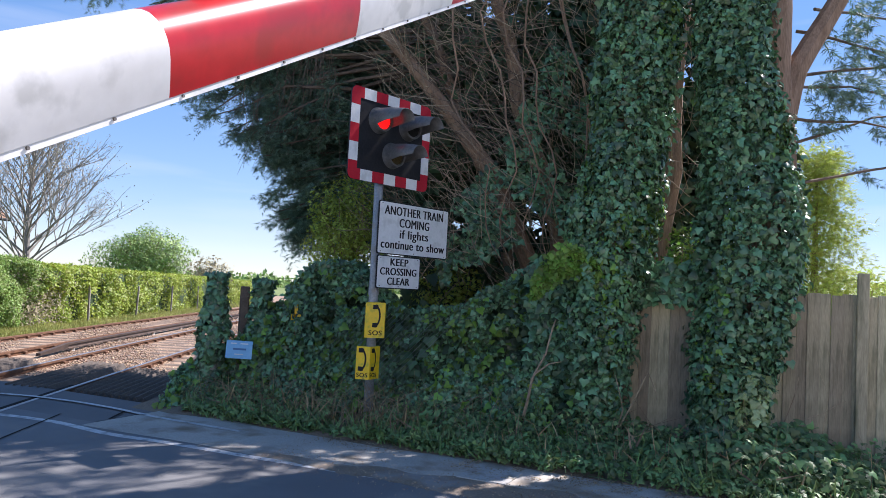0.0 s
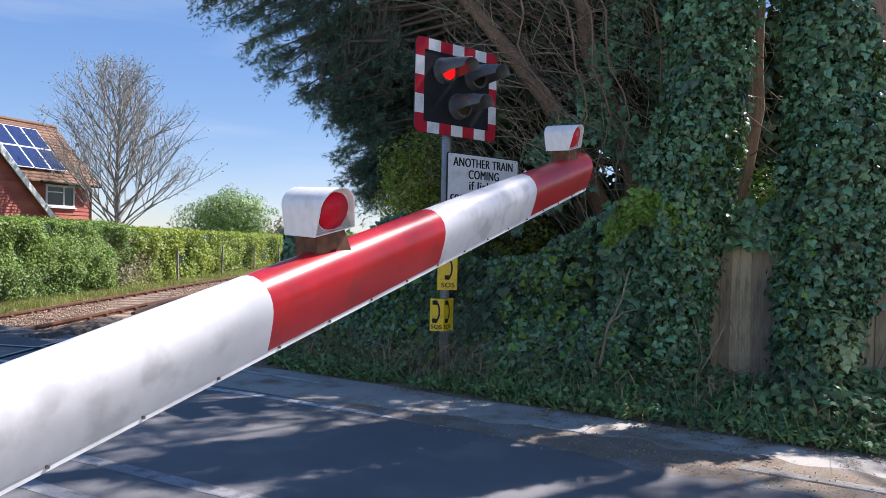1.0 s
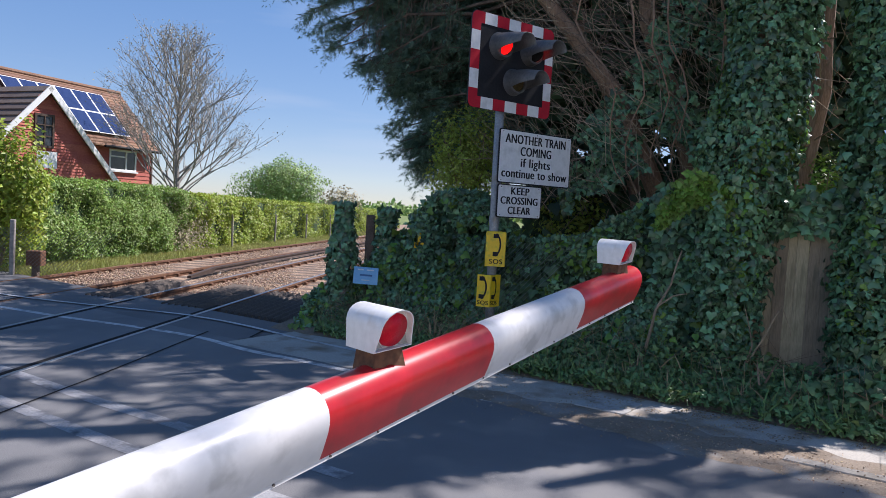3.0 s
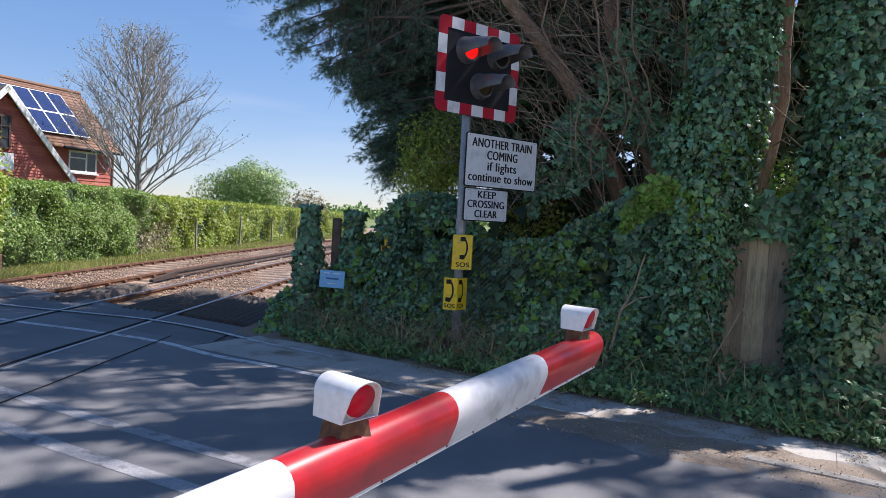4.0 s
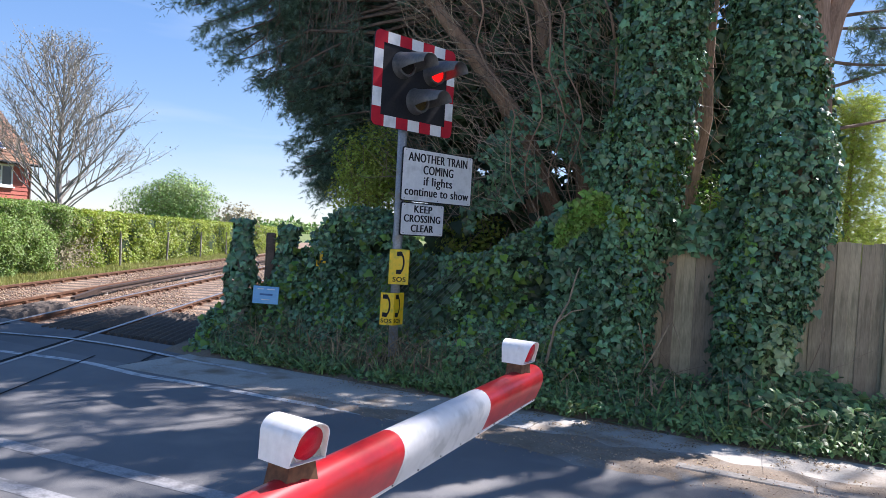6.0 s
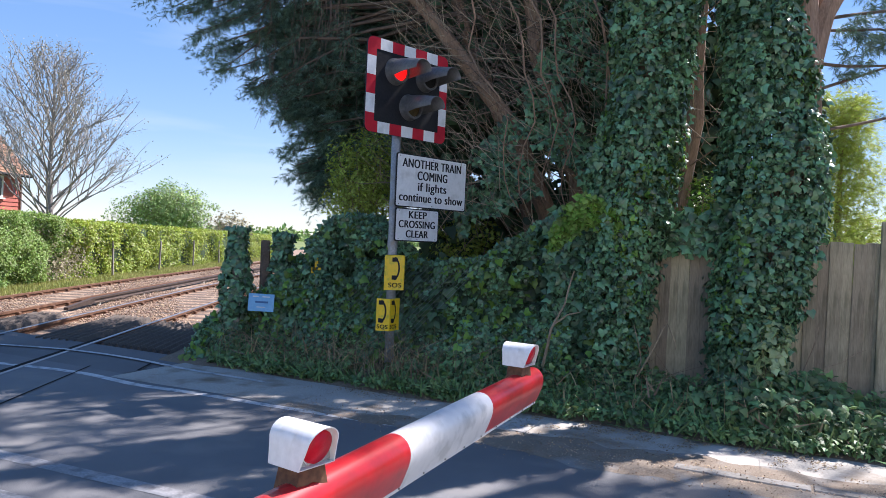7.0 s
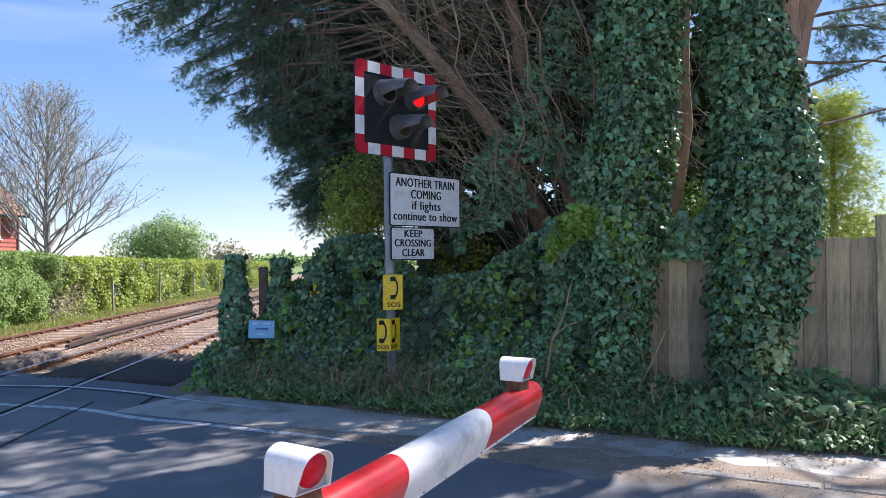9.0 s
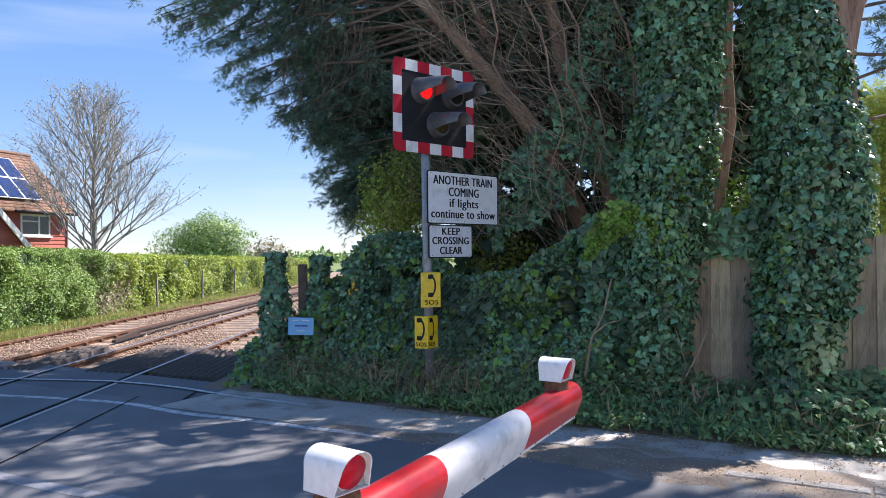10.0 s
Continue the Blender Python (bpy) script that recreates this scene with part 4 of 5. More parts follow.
    P = np.stack([RNG.normal(-1.74, 0.13, n5), RNG.uniform(8.62, 8.76, n5), 1.55 * RNG.random(n5) ** 0.8], 1)
    P = P[~((np.abs(P[:, 0] + 1.77) < 0.09) & (P[:, 2] > 1.12) & (P[:, 2] < 1.3) & (RNG.random(n5) < 0.75))]
    foliage("marker_ivy", [leaves(P, N, 0.06, IVY)], M["ivy"], hid, "ivy round the marker")
    # ivy on the two fence posts
    for x, y, h in ((-2.82, 9.02, 1.66), (-2.27, 9.08, 1.6)):
        n = 1300
        a, zz = RNG.uniform(0, 6.28, n), RNG.random(n) * h
        r = 0.13 + 0.04 * RNG.random(n) + 0.05 * np.sin(zz * 5 + x)
        P = np.stack([x + r * np.cos(a), y + r * np.sin(a), zz], 1)
        foliage("post_ivy", [leaves(P, np.stack([np.cos(a), np.sin(a), 0 * a + 0.3], 1), 0.075, IVY)], M["ivy"], None, "dark ivy clinging to a concrete fence post", "ivy", "ivy on posts")
    # weeds and low ivy along the footway
    n = 19000
    u = RNG.uniform(-6.2, 4.5, n)
    e = 6.42 + 0.1 * lumps(np.stack([u, u * 0 + 4, u * 0], 1), 1.2) + np.interp(u, [-6.2, -4, 0, 1.5, 4], [0.1, 0.0, 0.0, 0.2, 0.4])
    w = RNG.random(n)
    nn = e + w * np.interp(u, [-6, -3, -1, 4], [0.7, 0.8, 1.4, 1.2])
    z = 0.06 + RNG.random(n) * (0.08 + 0.32 * w * (0.6 + 0.6 * (lumps(np.stack([u, nn, u * 0], 1), 1.7) + 0.4)))
    ok = ~((np.abs(u + 4.13) < 0.22) & (nn < 7.2) & (z > 0.1))
    u, nn, z, n = u[ok], nn[ok], z[ok], int(ok.sum())
    P = rdA(u, nn, z)
    ob = foliage("bank_weeds", [leaves(P, (0, -0.3, 1), 0.052, IVY, tip=(0.2, -1, 0), tilt=0.6)], M["weeds"], None, "low green weeds and creeping ivy along the footway", "weeds")
    k = RNG.random(n) < 0.25
    foliage("bank_grass", [leaves(P[k] * np.array([1, 1, 0.2]), (0, -1, 0.3), 0.22, BLADE, tip=(0, 0, 1), tilt=0.6, swing=0.5)], M["weeds"], None, "tufts of coarse grass along the footway", "grass")
    # fallen leaves on the footway
    n = 8000
    u = np.where(RNG.random(n) < 0.6, RNG.uniform(-2.6, 2.2, n), RNG.uniform(-4.6, 4, n))
    nn = 6.45 - np.abs(RNG.normal(0, 0.35, n)) * np.interp(u, [-4, -2, 3], [0.4, 1.0, 1.3])
    nn = np.maximum(nn, 5.3)
    ok = lumps(np.stack([u, nn, 0 * u], 1), 1.5) + 0.6 * lumps(np.stack([u, nn, 0 * u], 1), 5.0) > 0.0
    u, nn, n = u[ok], nn[ok], int(ok.sum())
    P = rdA(u, nn, 0.018 + 0.01 * RNG.random(n))
    foliage("leaf_litter", [leaves(P, (0, 0, 1), 0.021, OVAL, tip=(1, 0, 0), tilt=0.3, swing=2)], M["dry"], None, "dry brown leaf litter on the footway", "leaf litter")


def column_ivy(parent, path, n, size=0.095, mat_name="ivy", gap=None):
    """Ivy round a trunk: path of (x, y, z, radius)."""
    path = np.array(path, float)
    z = RNG.uniform(path[0, 2], path[-1, 2], n)
    a = RNG.uniform(0, 6.28, n)
    x, y, r = (np.interp(z, path[:, 2], path[:, k]) for k in (0, 1, 3))
    B = np.stack([np.cos(a) * 1.3 + x, np.sin(a) * 1.3 + y, z], 1)
    r = r * (1 + lumps(B, 1.4, 0.3) + lumps(B, 4.0, 0.22)) + RNG.normal(0, 0.045, n)
    P = np.stack([x + r * np.cos(a), y + r * np.sin(a), z], 1)
    q = (lumps(B, 0.8) > 0.25) & (RNG.random(n) < 0.25)
    if q.any():
        foliage("young_leaves", [leaves(P[q], np.stack([np.cos(a), np.sin(a), 0 * a + 0.35], 1)[q], size, IVY)], M["ivy_light"], parent, "fresh lighter leaves")
    return foliage("ivy_coat", [leaves(P, np.stack([np.cos(a), np.sin(a), 0 * a + 0.35], 1), size * RNG.uniform(0.75, 1.3, n), IVY, tilt=0.75)], M[mat_name], parent, "dense dark green ivy coat")


def limb(geo, pts, r0, r1, n=8, wob=0.06):
    pts = [Vector(p) for p in pts]
    out = []
    for i in range(len(pts) - 1):
        for k in range(4):
            p = pts[i].lerp(pts[i + 1], k / 4)
            out.append(p + Vector((noise.noise(p * 1.1), noise.noise(p * 1.1 + Vector((7, 0, 0))), 0)) * wob)
    out.append(pts[-1])
    m = len(out) - 1
    geo.tube(out, [r0 + (r1 - r0) * i / m for i in range(m + 1)], n)
    return out


def sprays_along(pts, n, spread, size, start=0.3):
    pts = np.array([tuple(p) for p in pts])
    t = start + (1 - start) * RNG.random(n) ** 0.8
    idx = t * (len(pts) - 1)
    i = np.minimum(idx.astype(int), len(pts) - 2)
    P = pts[i] + (pts[i + 1] - pts[i]) * (idx - i)[:, None]
    m = max(n // 40, 1)
    P, n = P[:m], m * 40
    cen = P + np.clip(RNG.normal(size=(m, 3)), -1.35, 1.35) * spread * np.array([1, 1, 0.6])
    off = np.clip(RNG.normal(size=(n, 3)), -1.6, 1.6) * (0.045 + 0.55 * size) * np.array([1, 1, 0.7])
    D = unit(pts[-1] - pts[0] + np.zeros((n, 3)))
    return leaves(np.repeat(cen, 40, 0) + off, np.array([0, 0, 1.0]) + 0 * off, size, SPRAY, tip=D * 0.8 + off * 7 + np.array([0, 0, -0.45]), tilt=0.7, swing=0.4)


# spots chosen to catch sun; shoots are left out along their sun rays
LIT_SPOTS = np.array([(2.9, 6.85, 0.8), (2.55, 6.85, 0.4), (1.7, 5.5, 0), (0.9, 6.1, 0)])


def clear_of_sun_rays(P):
    """False where a shoot would block the sun ray to one of the chosen spots."""
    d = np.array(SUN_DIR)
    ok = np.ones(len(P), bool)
    for g in LIT_SPOTS:
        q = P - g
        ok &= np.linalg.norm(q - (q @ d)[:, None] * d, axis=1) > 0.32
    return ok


def tufts(P, D, length, size, k=24):
    """Feathery pointed shoots: at each point an axis D, set round with sprays that lean forward and shorten to the tip."""
    P, D = np.asarray(P, float), unit(np.asarray(D, float))
    free = clear_of_sun_rays(P)
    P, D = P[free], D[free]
    n = len(P)
    L = length * RNG.uniform(0.6, 1.25, n)
    t = np.tile((np.arange(k) + 0.5) / k, n)
    A = np.repeat(D, k, 0)
    rad = RNG.normal(size=(n * k, 3))
    rad = unit(rad - A * (rad * A).sum(1, keepdims=True))
    Q = np.repeat(P, k, 0) + A * (t * np.repeat(L, k))[:, None] + rad * (0.015 + 0.03 * RNG.random((n * k, 1)))
    Q[:, 2] -= 0.12 * t * t * np.repeat(L, k)
    up = np.array([0, 0, 1.0]) + 0.5 * rad
    return leaves(Q, up, size * (1.15 - 0.6 * t), SPRAY, tip=A * 0.9 + rad * 0.75 + np.array([0, 0, -0.25]), tilt=0.45, swing=0.25)


def along(pts, n, start=0.2):
    pts = np.array([tuple(p) for p in pts])
    idx = (start + (1 - start) * RNG.random(n)) * (len(pts) - 1)
    i = np.minimum(idx.astype(int), len(pts) - 2)
    return pts[i] + (pts[i + 1] - pts[i]) * (idx - i)[:, None], unit(pts[i + 1] - pts[i])


def build_trees():
    # ivy-clad trunks by the fence
    t = thing("ivy_tree", pose(0, 0, 0), "tall tree trunk wrapped in dark ivy by the timber fence", "tree", "ivy-clad trees")
    g = Geo()
    limb(g, [(1.78, 7.78, 0), (1.82, 7.82, 3), (2.1, 8.2, 6.5), (2.3, 8.8, 10)], 0.2, 0.12)
    part("trunk", g, M["bark"], t, "brown bark")
    column_ivy(t, [(1.66, 7.72, 0.1, 0.22), (1.66, 7.72, 0.8, 0.26), (1.66, 7.75, 1.5, 0.32), (1.78, 7.8, 2.4, 0.4), (1.92, 7.85, 3.4, 0.36), (1.98, 7.9, 4.6, 0.4), (2.1, 8.2, 7, 0.4)], 22000, 0.064)
    t = thing("ivy_tree", pose(0, 0, 0), "forked conifer trunk wrapped in thick ivy before the fence", "tree", "ivy-clad trees")
    g = Geo()
    limb(g, [(2.85, 7.35, 0), (3.1, 7.4, 2.0), (3.28, 7.4, 3.0), (3.29, 7.45, 4.3), (3.3, 7.6, 6), (3.4, 8.2, 9.5)], 0.2, 0.14, 12)
    limb(g, [(3.3, 7.45, 3.3), (3.58, 7.5, 4.1), (4.15, 7.65, 5.2), (5.0, 8.3, 8)], 0.14, 0.07)
    part("trunk", g, M["bark"], t, "reddish-brown flaking bark")
    column_ivy(t, [(2.84, 7.25, 0.1, 0.24), (2.86, 7.25, 0.8, 0.3), (2.98, 7.28, 1.7, 0.4), (3.06, 7.3, 2.5, 0.48), (2.98, 7.35, 3.1, 0.38), (2.88, 7.4, 3.8, 0.33), (2.84, 7.45, 4.5, 0.31), (2.85, 7.5, 6.5, 0.3)], 25000, 0.064)
    ch = []
    starts = [[(3.7, 8.0, 2.95), (4.6, 8.2, 3.2), (5.6, 8.6, 3.35), (6.6, 9.0, 3.3)], [(3.75, 8.0, 3.4), (4.9, 8.6, 3.9), (6.2, 9.2, 4.2)], [(3.9, 8.1, 4.2), (5.3, 8.6, 4.6), (7.0, 9.2, 4.9)], [(3.9, 8.2, 5.0), (5.6, 9.3, 5.4), (7.2, 10, 5.6)],
              [(3.6, 7.9, 4.0), (4.5, 8.0, 4.1), (5.6, 8.2, 3.9)], [(3.7, 8.0, 4.7), (4.8, 8.2, 4.6), (6.2, 8.7, 4.3)], [(3.8, 8.0, 3.7), (4.6, 8.2, 3.75), (5.7, 8.5, 3.6)]]
    for pts in starts:
        g = Geo()
        o = limb(g, pts, 0.02, 0.005, 6, 0.22)
        part("limb", g, M["bough"], t, "dark side limb")
        P, A = along(o, 44, 0.22)
        ch.append(tufts(P + RNG.normal(0, 0.17, P.shape), A + RNG.normal(0, 0.65, P.shape) + np.array([0.1, 0, -0.15]), 0.38, 0.13, 24))
    foliage("needles", ch, M["conifer"], t, "dark needle sprays")

    # leaning cypress trunks with bare inner twigs
    t = thing("cypress", pose(0, 0, 0), "big dark cypress with leaning brown limbs and bare inner twigs", "tree")
    g, tw, ch = Geo(), Geo(), []
    leaders = [[(1.5, 10.2, 0), (1.2, 10.1, 2), (0.5, 9.9, 3.25), (-0.65, 9.8, 4.65), (-2.4, 9.6, 6.6)], [(1.7, 10.3, 0), (1.6, 10.1, 2.4), (1.05, 10.0, 3.7), (0.55, 9.9, 5.6), (0.2, 9.8, 8.5)],
               [(1.4, 10.6, 0), (0.9, 10.5, 2.4), (-0.1, 10.4, 4.6), (-1.2, 10.6, 7)], [(1.9, 10.7, 0), (2.0, 10.8, 3), (2.1, 11, 6), (2, 11, 10)], [(1.6, 10.9, 0), (0.6, 11.2, 3), (-0.2, 11.5, 6), (-0.6, 11.8, 10)],
               [(2.55, 9.3, 0), (2.66, 9.3, 2), (2.88, 9.35, 4.5), (3.2, 9.5, 9)]]
    for i, pts in enumerate(leaders):
        g = Geo()
        o = limb(g, pts, (0.16, 0.16, 0.12, 0.12, 0.12, 0.2)[i], 0.06, 8, 0.12)
        part("trunk", g, M["bark"], t, "leaning reddish-brown trunk")
        for k in range(34):
            p = o[RNG.integers(3, len(o))]
            d = Vector((RNG.normal(-0.5, 0.7), RNG.normal(-0.5, 0.5), RNG.normal(0.5, 0.5))).normalized()
            L = RNG.uniform(0.5, 1.7)
            if p.x + d.x * L < -1.5:
                continue
            a = p + d * L * 0.5 + Vector((0, 0, -0.05))
            tw.tube([p, a, p + d * L + Vector((RNG.normal(0, 0.1), 0, RNG.normal(-0.1, 0.2)))], [0.011, 0.007, 0.003], 4, cap=False)
    for k in range(1200):
        p = Vector((RNG.uniform(-1.0, 3.2), RNG.uniform(9.0, 10.4), RNG.uniform(1.6, 5.8)))
        d = Vector((RNG.normal(-0.55, 0.5), RNG.normal(-0.1, 0.3), RNG.normal(0.55, 0.5))).normalized()
        L = RNG.uniform(0.3, 1.1)
        q = p + d * L
        tw.tube([p, (p + q) / 2 + Vector((RNG.normal(0, 0.09), 0, RNG.normal(0, 0.09))) * L, q], [0.0055, 0.004, 0.002], 3, cap=False)
    ob = part("twig_tangle", tw, M["twig"], t, "tangle of bare brown twigs")
    ob["kind"] = "stuff"
    for k in range(6):
        x = 0.1 + 0.32 * k + RNG.normal(0, 0.06)
        g = Geo()
        limb(g, [(x + 0.45 + RNG.normal(0, 0.15), 9.0, 1.6 + RNG.random() * 0.6), (x + 0.25, 8.95, 2.8), (x + RNG.normal(0, 0.15), 9.05, 4.0), (x - 0.3 + RNG.normal(0, 0.2), 9.3, 5.6)], 0.006, 0.014, 6, 0.3)
        part("vine_stem", g, M["bark"], t, "bare brown vine stem")
    # dense body of the crown towards the track
    for k in range(150):
        z0 = RNG.uniform(2.0, 4.6) if k % 3 else RNG.uniform(4.2, 7.5)
        st = Vector((RNG.uniform(-1.0, 0.6), RNG.uniform(11.0, 12.4), z0 + RNG.uniform(0.1, 0.6)))
        lim = np.interp(z0, [1.9, 2.3, 2.65, 3.0, 3.5, 4.5, 7.5], [-1.7, -2.3, -2.6, -2.75, -2.65, -2.9, -3.6])
        tip = lim if k % 2 else RNG.uniform(lim, -0.6)
        e = Vector((tip + RNG.uniform(0.0, 0.22), RNG.uniform(10.1, 11.4), z0))
        g = Geo()
        o = limb(g, [st, st.lerp(e, 0.5) + Vector((0, 0, 0.22)), e], 0.04, 0.007, 5, 0.12)
        part("bough", g, M["bough"], t)
        m = 20
        P, A = along(o, m, 0.25)
        D = A + RNG.normal(0, 0.55, (m, 3)) + np.array([-0.25, -0.35, -0.15])
        ch.append(tufts(P + RNG.normal(0, 0.1, (m, 3)), D, 0.34, 0.14, 27))
    # boughs added behind the crown, to shade the line up to the crossing's end
    for k in range(95):
        z0 = RNG.uniform(2.8, 8.5)
        y = RNG.uniform(12.2, 12.9 + 0.45 * z0)
        lim = np.interp(z0 * 10.5 / y + 0.3, [1.9, 2.3, 2.65, 3.0, 3.5, 4.5, 7.5], [-1.7, -2.3, -2.6, -2.75, -2.65, -2.9, -3.6]) * y / 10.5
        e = Vector((RNG.uniform(lim, lim + 1.6), y, z0))
        st = Vector((RNG.uniform(-0.5, 1.0), 12.4, z0 + RNG.uniform(0.1, 0.8)))
        g = Geo()
        o = limb(g, [st, st.lerp(e, 0.5) + Vector((0, 0, 0.25)), e], 0.04, 0.007, 5, 0.12)
        part("bough", g, M["bough"], t)
        P, A = along(o, 16, 0.2)
        ch.append(tufts(P + RNG.normal(0, 0.16, P.shape), A + RNG.normal(0, 0.6, P.shape), 0.45, 0.17, 18))
    # long dark boughs reaching out over the line, open to the sky between
    for k in range(46):
        f = (k + RNG.random()) / 46
        x = -5.5 + 2.9 * f
        edge = np.interp(x, [-5.56, -4.88, -4.23, -3.68, -3.25, -2.6], [5.6, 5.15, 4.75, 4.12, 3.68, 3.5])
        e = Vector((x, RNG.uniform(10.0, 10.9), edge + (0.0 if k % 2 else RNG.uniform(0.15, 1.3))))
        st = Vector((RNG.uniform(-1.4, -0.2), RNG.uniform(10.0, 10.8), e.z + RNG.uniform(0.5, 1.3)))
        g = Geo()
        o = limb(g, [st, st.lerp(e, 0.55) + Vector((0, 0, 0.28)), e], 0.035, 0.007, 5, 0.2)
        part("bough", g, M["bough"], t)
        m = 20
        P, A = along(o, m, 0.38)
        D = A + RNG.normal(0, 0.6, (m, 3)) + np.array([-0.1, 0, -0.35])
        ch.append(tufts(P, D, 0.36, 0.125, 26))
    foliage("needles", ch, M["conifer"], t, "dark blue-green drooping sprays")
    # bare hanging twigs under the overhang and a thatch of arching dead twigs above the signal
    tw = Geo()
    for k in range(150):
        p = Vector((RNG.uniform(-3.0, -1.7), RNG.uniform(9.9, 10.5), RNG.uniform(3.9, 5.4)))
        q = p + Vector((RNG.normal(-0.12, 0.15), RNG.normal(0, 0.1), -RNG.uniform(0.35, 1.0)))
        tw.tube([p, p.lerp(q, 0.5) + Vector((0.06, 0, 0)), q], [0.004, 0.0035, 0.0015], 3, cap=False)
    for k in range(260):
        p = Vector((RNG.uniform(-0.6, 1.4), RNG.uniform(9.4, 10.3), RNG.uniform(3.4, 5.9)))
        d = Vector((-1, RNG.normal(-0.1, 0.25), RNG.normal(0.12, 0.4))).normalized() * RNG.uniform(0.4, 1.25)
        if p.x + d.x < -1.55:
            continue
        tw.tube([p, p + d * 0.5 + Vector((0, 0, 0.12)), p + d + Vector((0, 0, -0.1))], [0.006, 0.0045, 0.0015], 3, cap=False)
    ob = part("twig_thatch", tw, M["bough"], t, "thatch of arching bare brown twigs")
    ob["kind"] = "stuff"
    # high overhang on the road side, added above the view to shade crossing and barrier
    ch = []
    for k in range(34):
        s = Vector((RNG.uniform(1.5, 8.5), RNG.uniform(8.6, 12.5), RNG.uniform(7.2, 11.5)))
        a = RNG.uniform(0, 6.28)
        L = RNG.uniform(1.2, 2.6)
        e = s + Vector((math.cos(a), math.sin(a), RNG.uniform(-0.15, 0.2))) * L
        bough_geo = Geo()
        o = limb(bough_geo, [s, s.lerp(e, 0.5) + Vector((0, 0, 0.3)), e], 0.05, 0.01, 5, 0.15)
        part("bough", bough_geo, M["bough"], t)
        P, A = along(o, 9, 0.05)
        ch.append(tufts(P + RNG.normal(0, 0.22, P.shape), A + RNG.normal(0, 0.7, P.shape), 0.5, 0.2, 14))
    for k in range(44):
        s = Vector((RNG.uniform(4.5, 11.0), RNG.uniform(7.6, 11.5), RNG.uniform(11.0, 15.0)))
        a = RNG.uniform(0, 6.28)
        e = s + Vector((math.cos(a), math.sin(a), RNG.uniform(-0.1, 0.25))) * RNG.uniform(1.0, 2.2)
        bough_geo = Geo()
        o = limb(bough_geo, [s, s.lerp(e, 0.5) + Vector((0, 0, 0.25)), e], 0.05, 0.01, 5, 0.15)
        part("bough", bough_geo, M["bough"], t)
        P, A = along(o, 9, 0.05)
        ch.append(tufts(P + RNG.normal(0, 0.25, P.shape), A + RNG.normal(0, 0.7, P.shape), 0.55, 0.22, 14))
    for k in range(26):
        s = Vector((RNG.uniform(-2, 7), RNG.uniform(10.5, 14), RNG.uniform(6.5, 12)))
        a = RNG.uniform(0, 6.28)
        e = s + Vector((math.cos(a), math.sin(a), 0.1)) * RNG.uniform(1, 2.6)
        bough_geo = Geo()
        o = limb(bough_geo, [s, e], 0.04, 0.01, 5, 0.15)
        part("bough", bough_geo, M["bough"], t)
        ch.append(sprays_along(o, 120, 0.36, 0.22, 0.05))
    foliage("high_needles", ch, M["conifer"], t, "high dark canopy added out of view to shade the crossing")

    # dense growth behind the trunks; its gloom is put into the leaf colour
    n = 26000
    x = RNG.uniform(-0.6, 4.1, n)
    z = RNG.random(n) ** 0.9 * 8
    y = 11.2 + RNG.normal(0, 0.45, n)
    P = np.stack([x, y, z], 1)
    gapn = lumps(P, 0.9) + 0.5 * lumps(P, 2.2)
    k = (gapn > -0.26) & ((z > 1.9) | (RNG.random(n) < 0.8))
    foliage("thicket", [leaves(P[k], (0, -1, 0.3), 0.17, IVY, tilt=0.8)], M["shaded_leaf"], None, "tangled thicket of ivy and evergreen behind the trunks, shade put into its dark leaves", "thicket")
    # ivy climbing between the trunks
    n = 7000
    x = RNG.uniform(-0.1, 2.3, n)
    z = RNG.random(n) ** 1.4 * np.interp(x, [-0.1, 0.6, 1.3, 2.6], [2.6, 3.4, 5.0, 4.0])
    P = np.stack([x, 9.25 - 0.12 * x + 0.25 * z * 0.3, z], 1)
    b = lumps(P, 1.3) + 0.4 * lumps(P, 3.5)
    P[:, 1] += b * 0.35
    foliage("climbing_ivy", [leaves(P[b > -0.08], (0.1, -1, 0.35), 0.08, IVY)], M["ivy"], None, "ivy climbing among the leaning trunks", "ivy")

    # shrub by the post; its backlight is put into the bright leaf colour
    def shrub(name, c, r, n, size, m, lab, cat, shape=OVAL, group=""):
        t = thing(name, pose(*c), lab, cat, group)
        for k in range(7):
            g = Geo()
            a = 6.28 * k / 7
            limb(g, [(0, 0, -c[2] + 0.0), (0.25 * r[0] * math.cos(a), 0.25 * r[1] * math.sin(a), -r[2] * 0.3), (0.7 * r[0] * math.cos(a), 0.7 * r[1] * math.sin(a), r[2] * 0.55)], 0.03 * r[0], 0.008 * r[0], 5, 0.03)
            part("stem", g, M["twig"], t)
        D = unit(RNG.normal(size=(n, 3)))
        rad = RNG.random(n) ** 0.35
        S = D * rad[:, None]
        wob = 1 + lumps(D * 1.6 + np.array(c), 1.0, 0.4) + lumps(D * 4 + np.array(c), 1.0, 0.2)
        P = S * np.array(r) * wob[:, None]
        foliage("leafage", [leaves(P, D + np.array([0, 0, 0.4]), size, shape, tip=(0, 0, -0.3), tilt=0.6, swing=1)], m, t)
        return t

    shrub("shrub", (-1.35, 9.6, 2.25), (0.56, 0.32, 0.8), 6000, 0.055, M["shrub"], "yellow-green shrub behind the signal post, backlight put into its leaf colour", "shrub")
    shrub("shrub", (0.1, 10.6, 1.2), (0.6, 0.5, 1.0), 2500, 0.08, M["shrub"], "thin yellow-green sapling in the shade of the trees", "shrub")
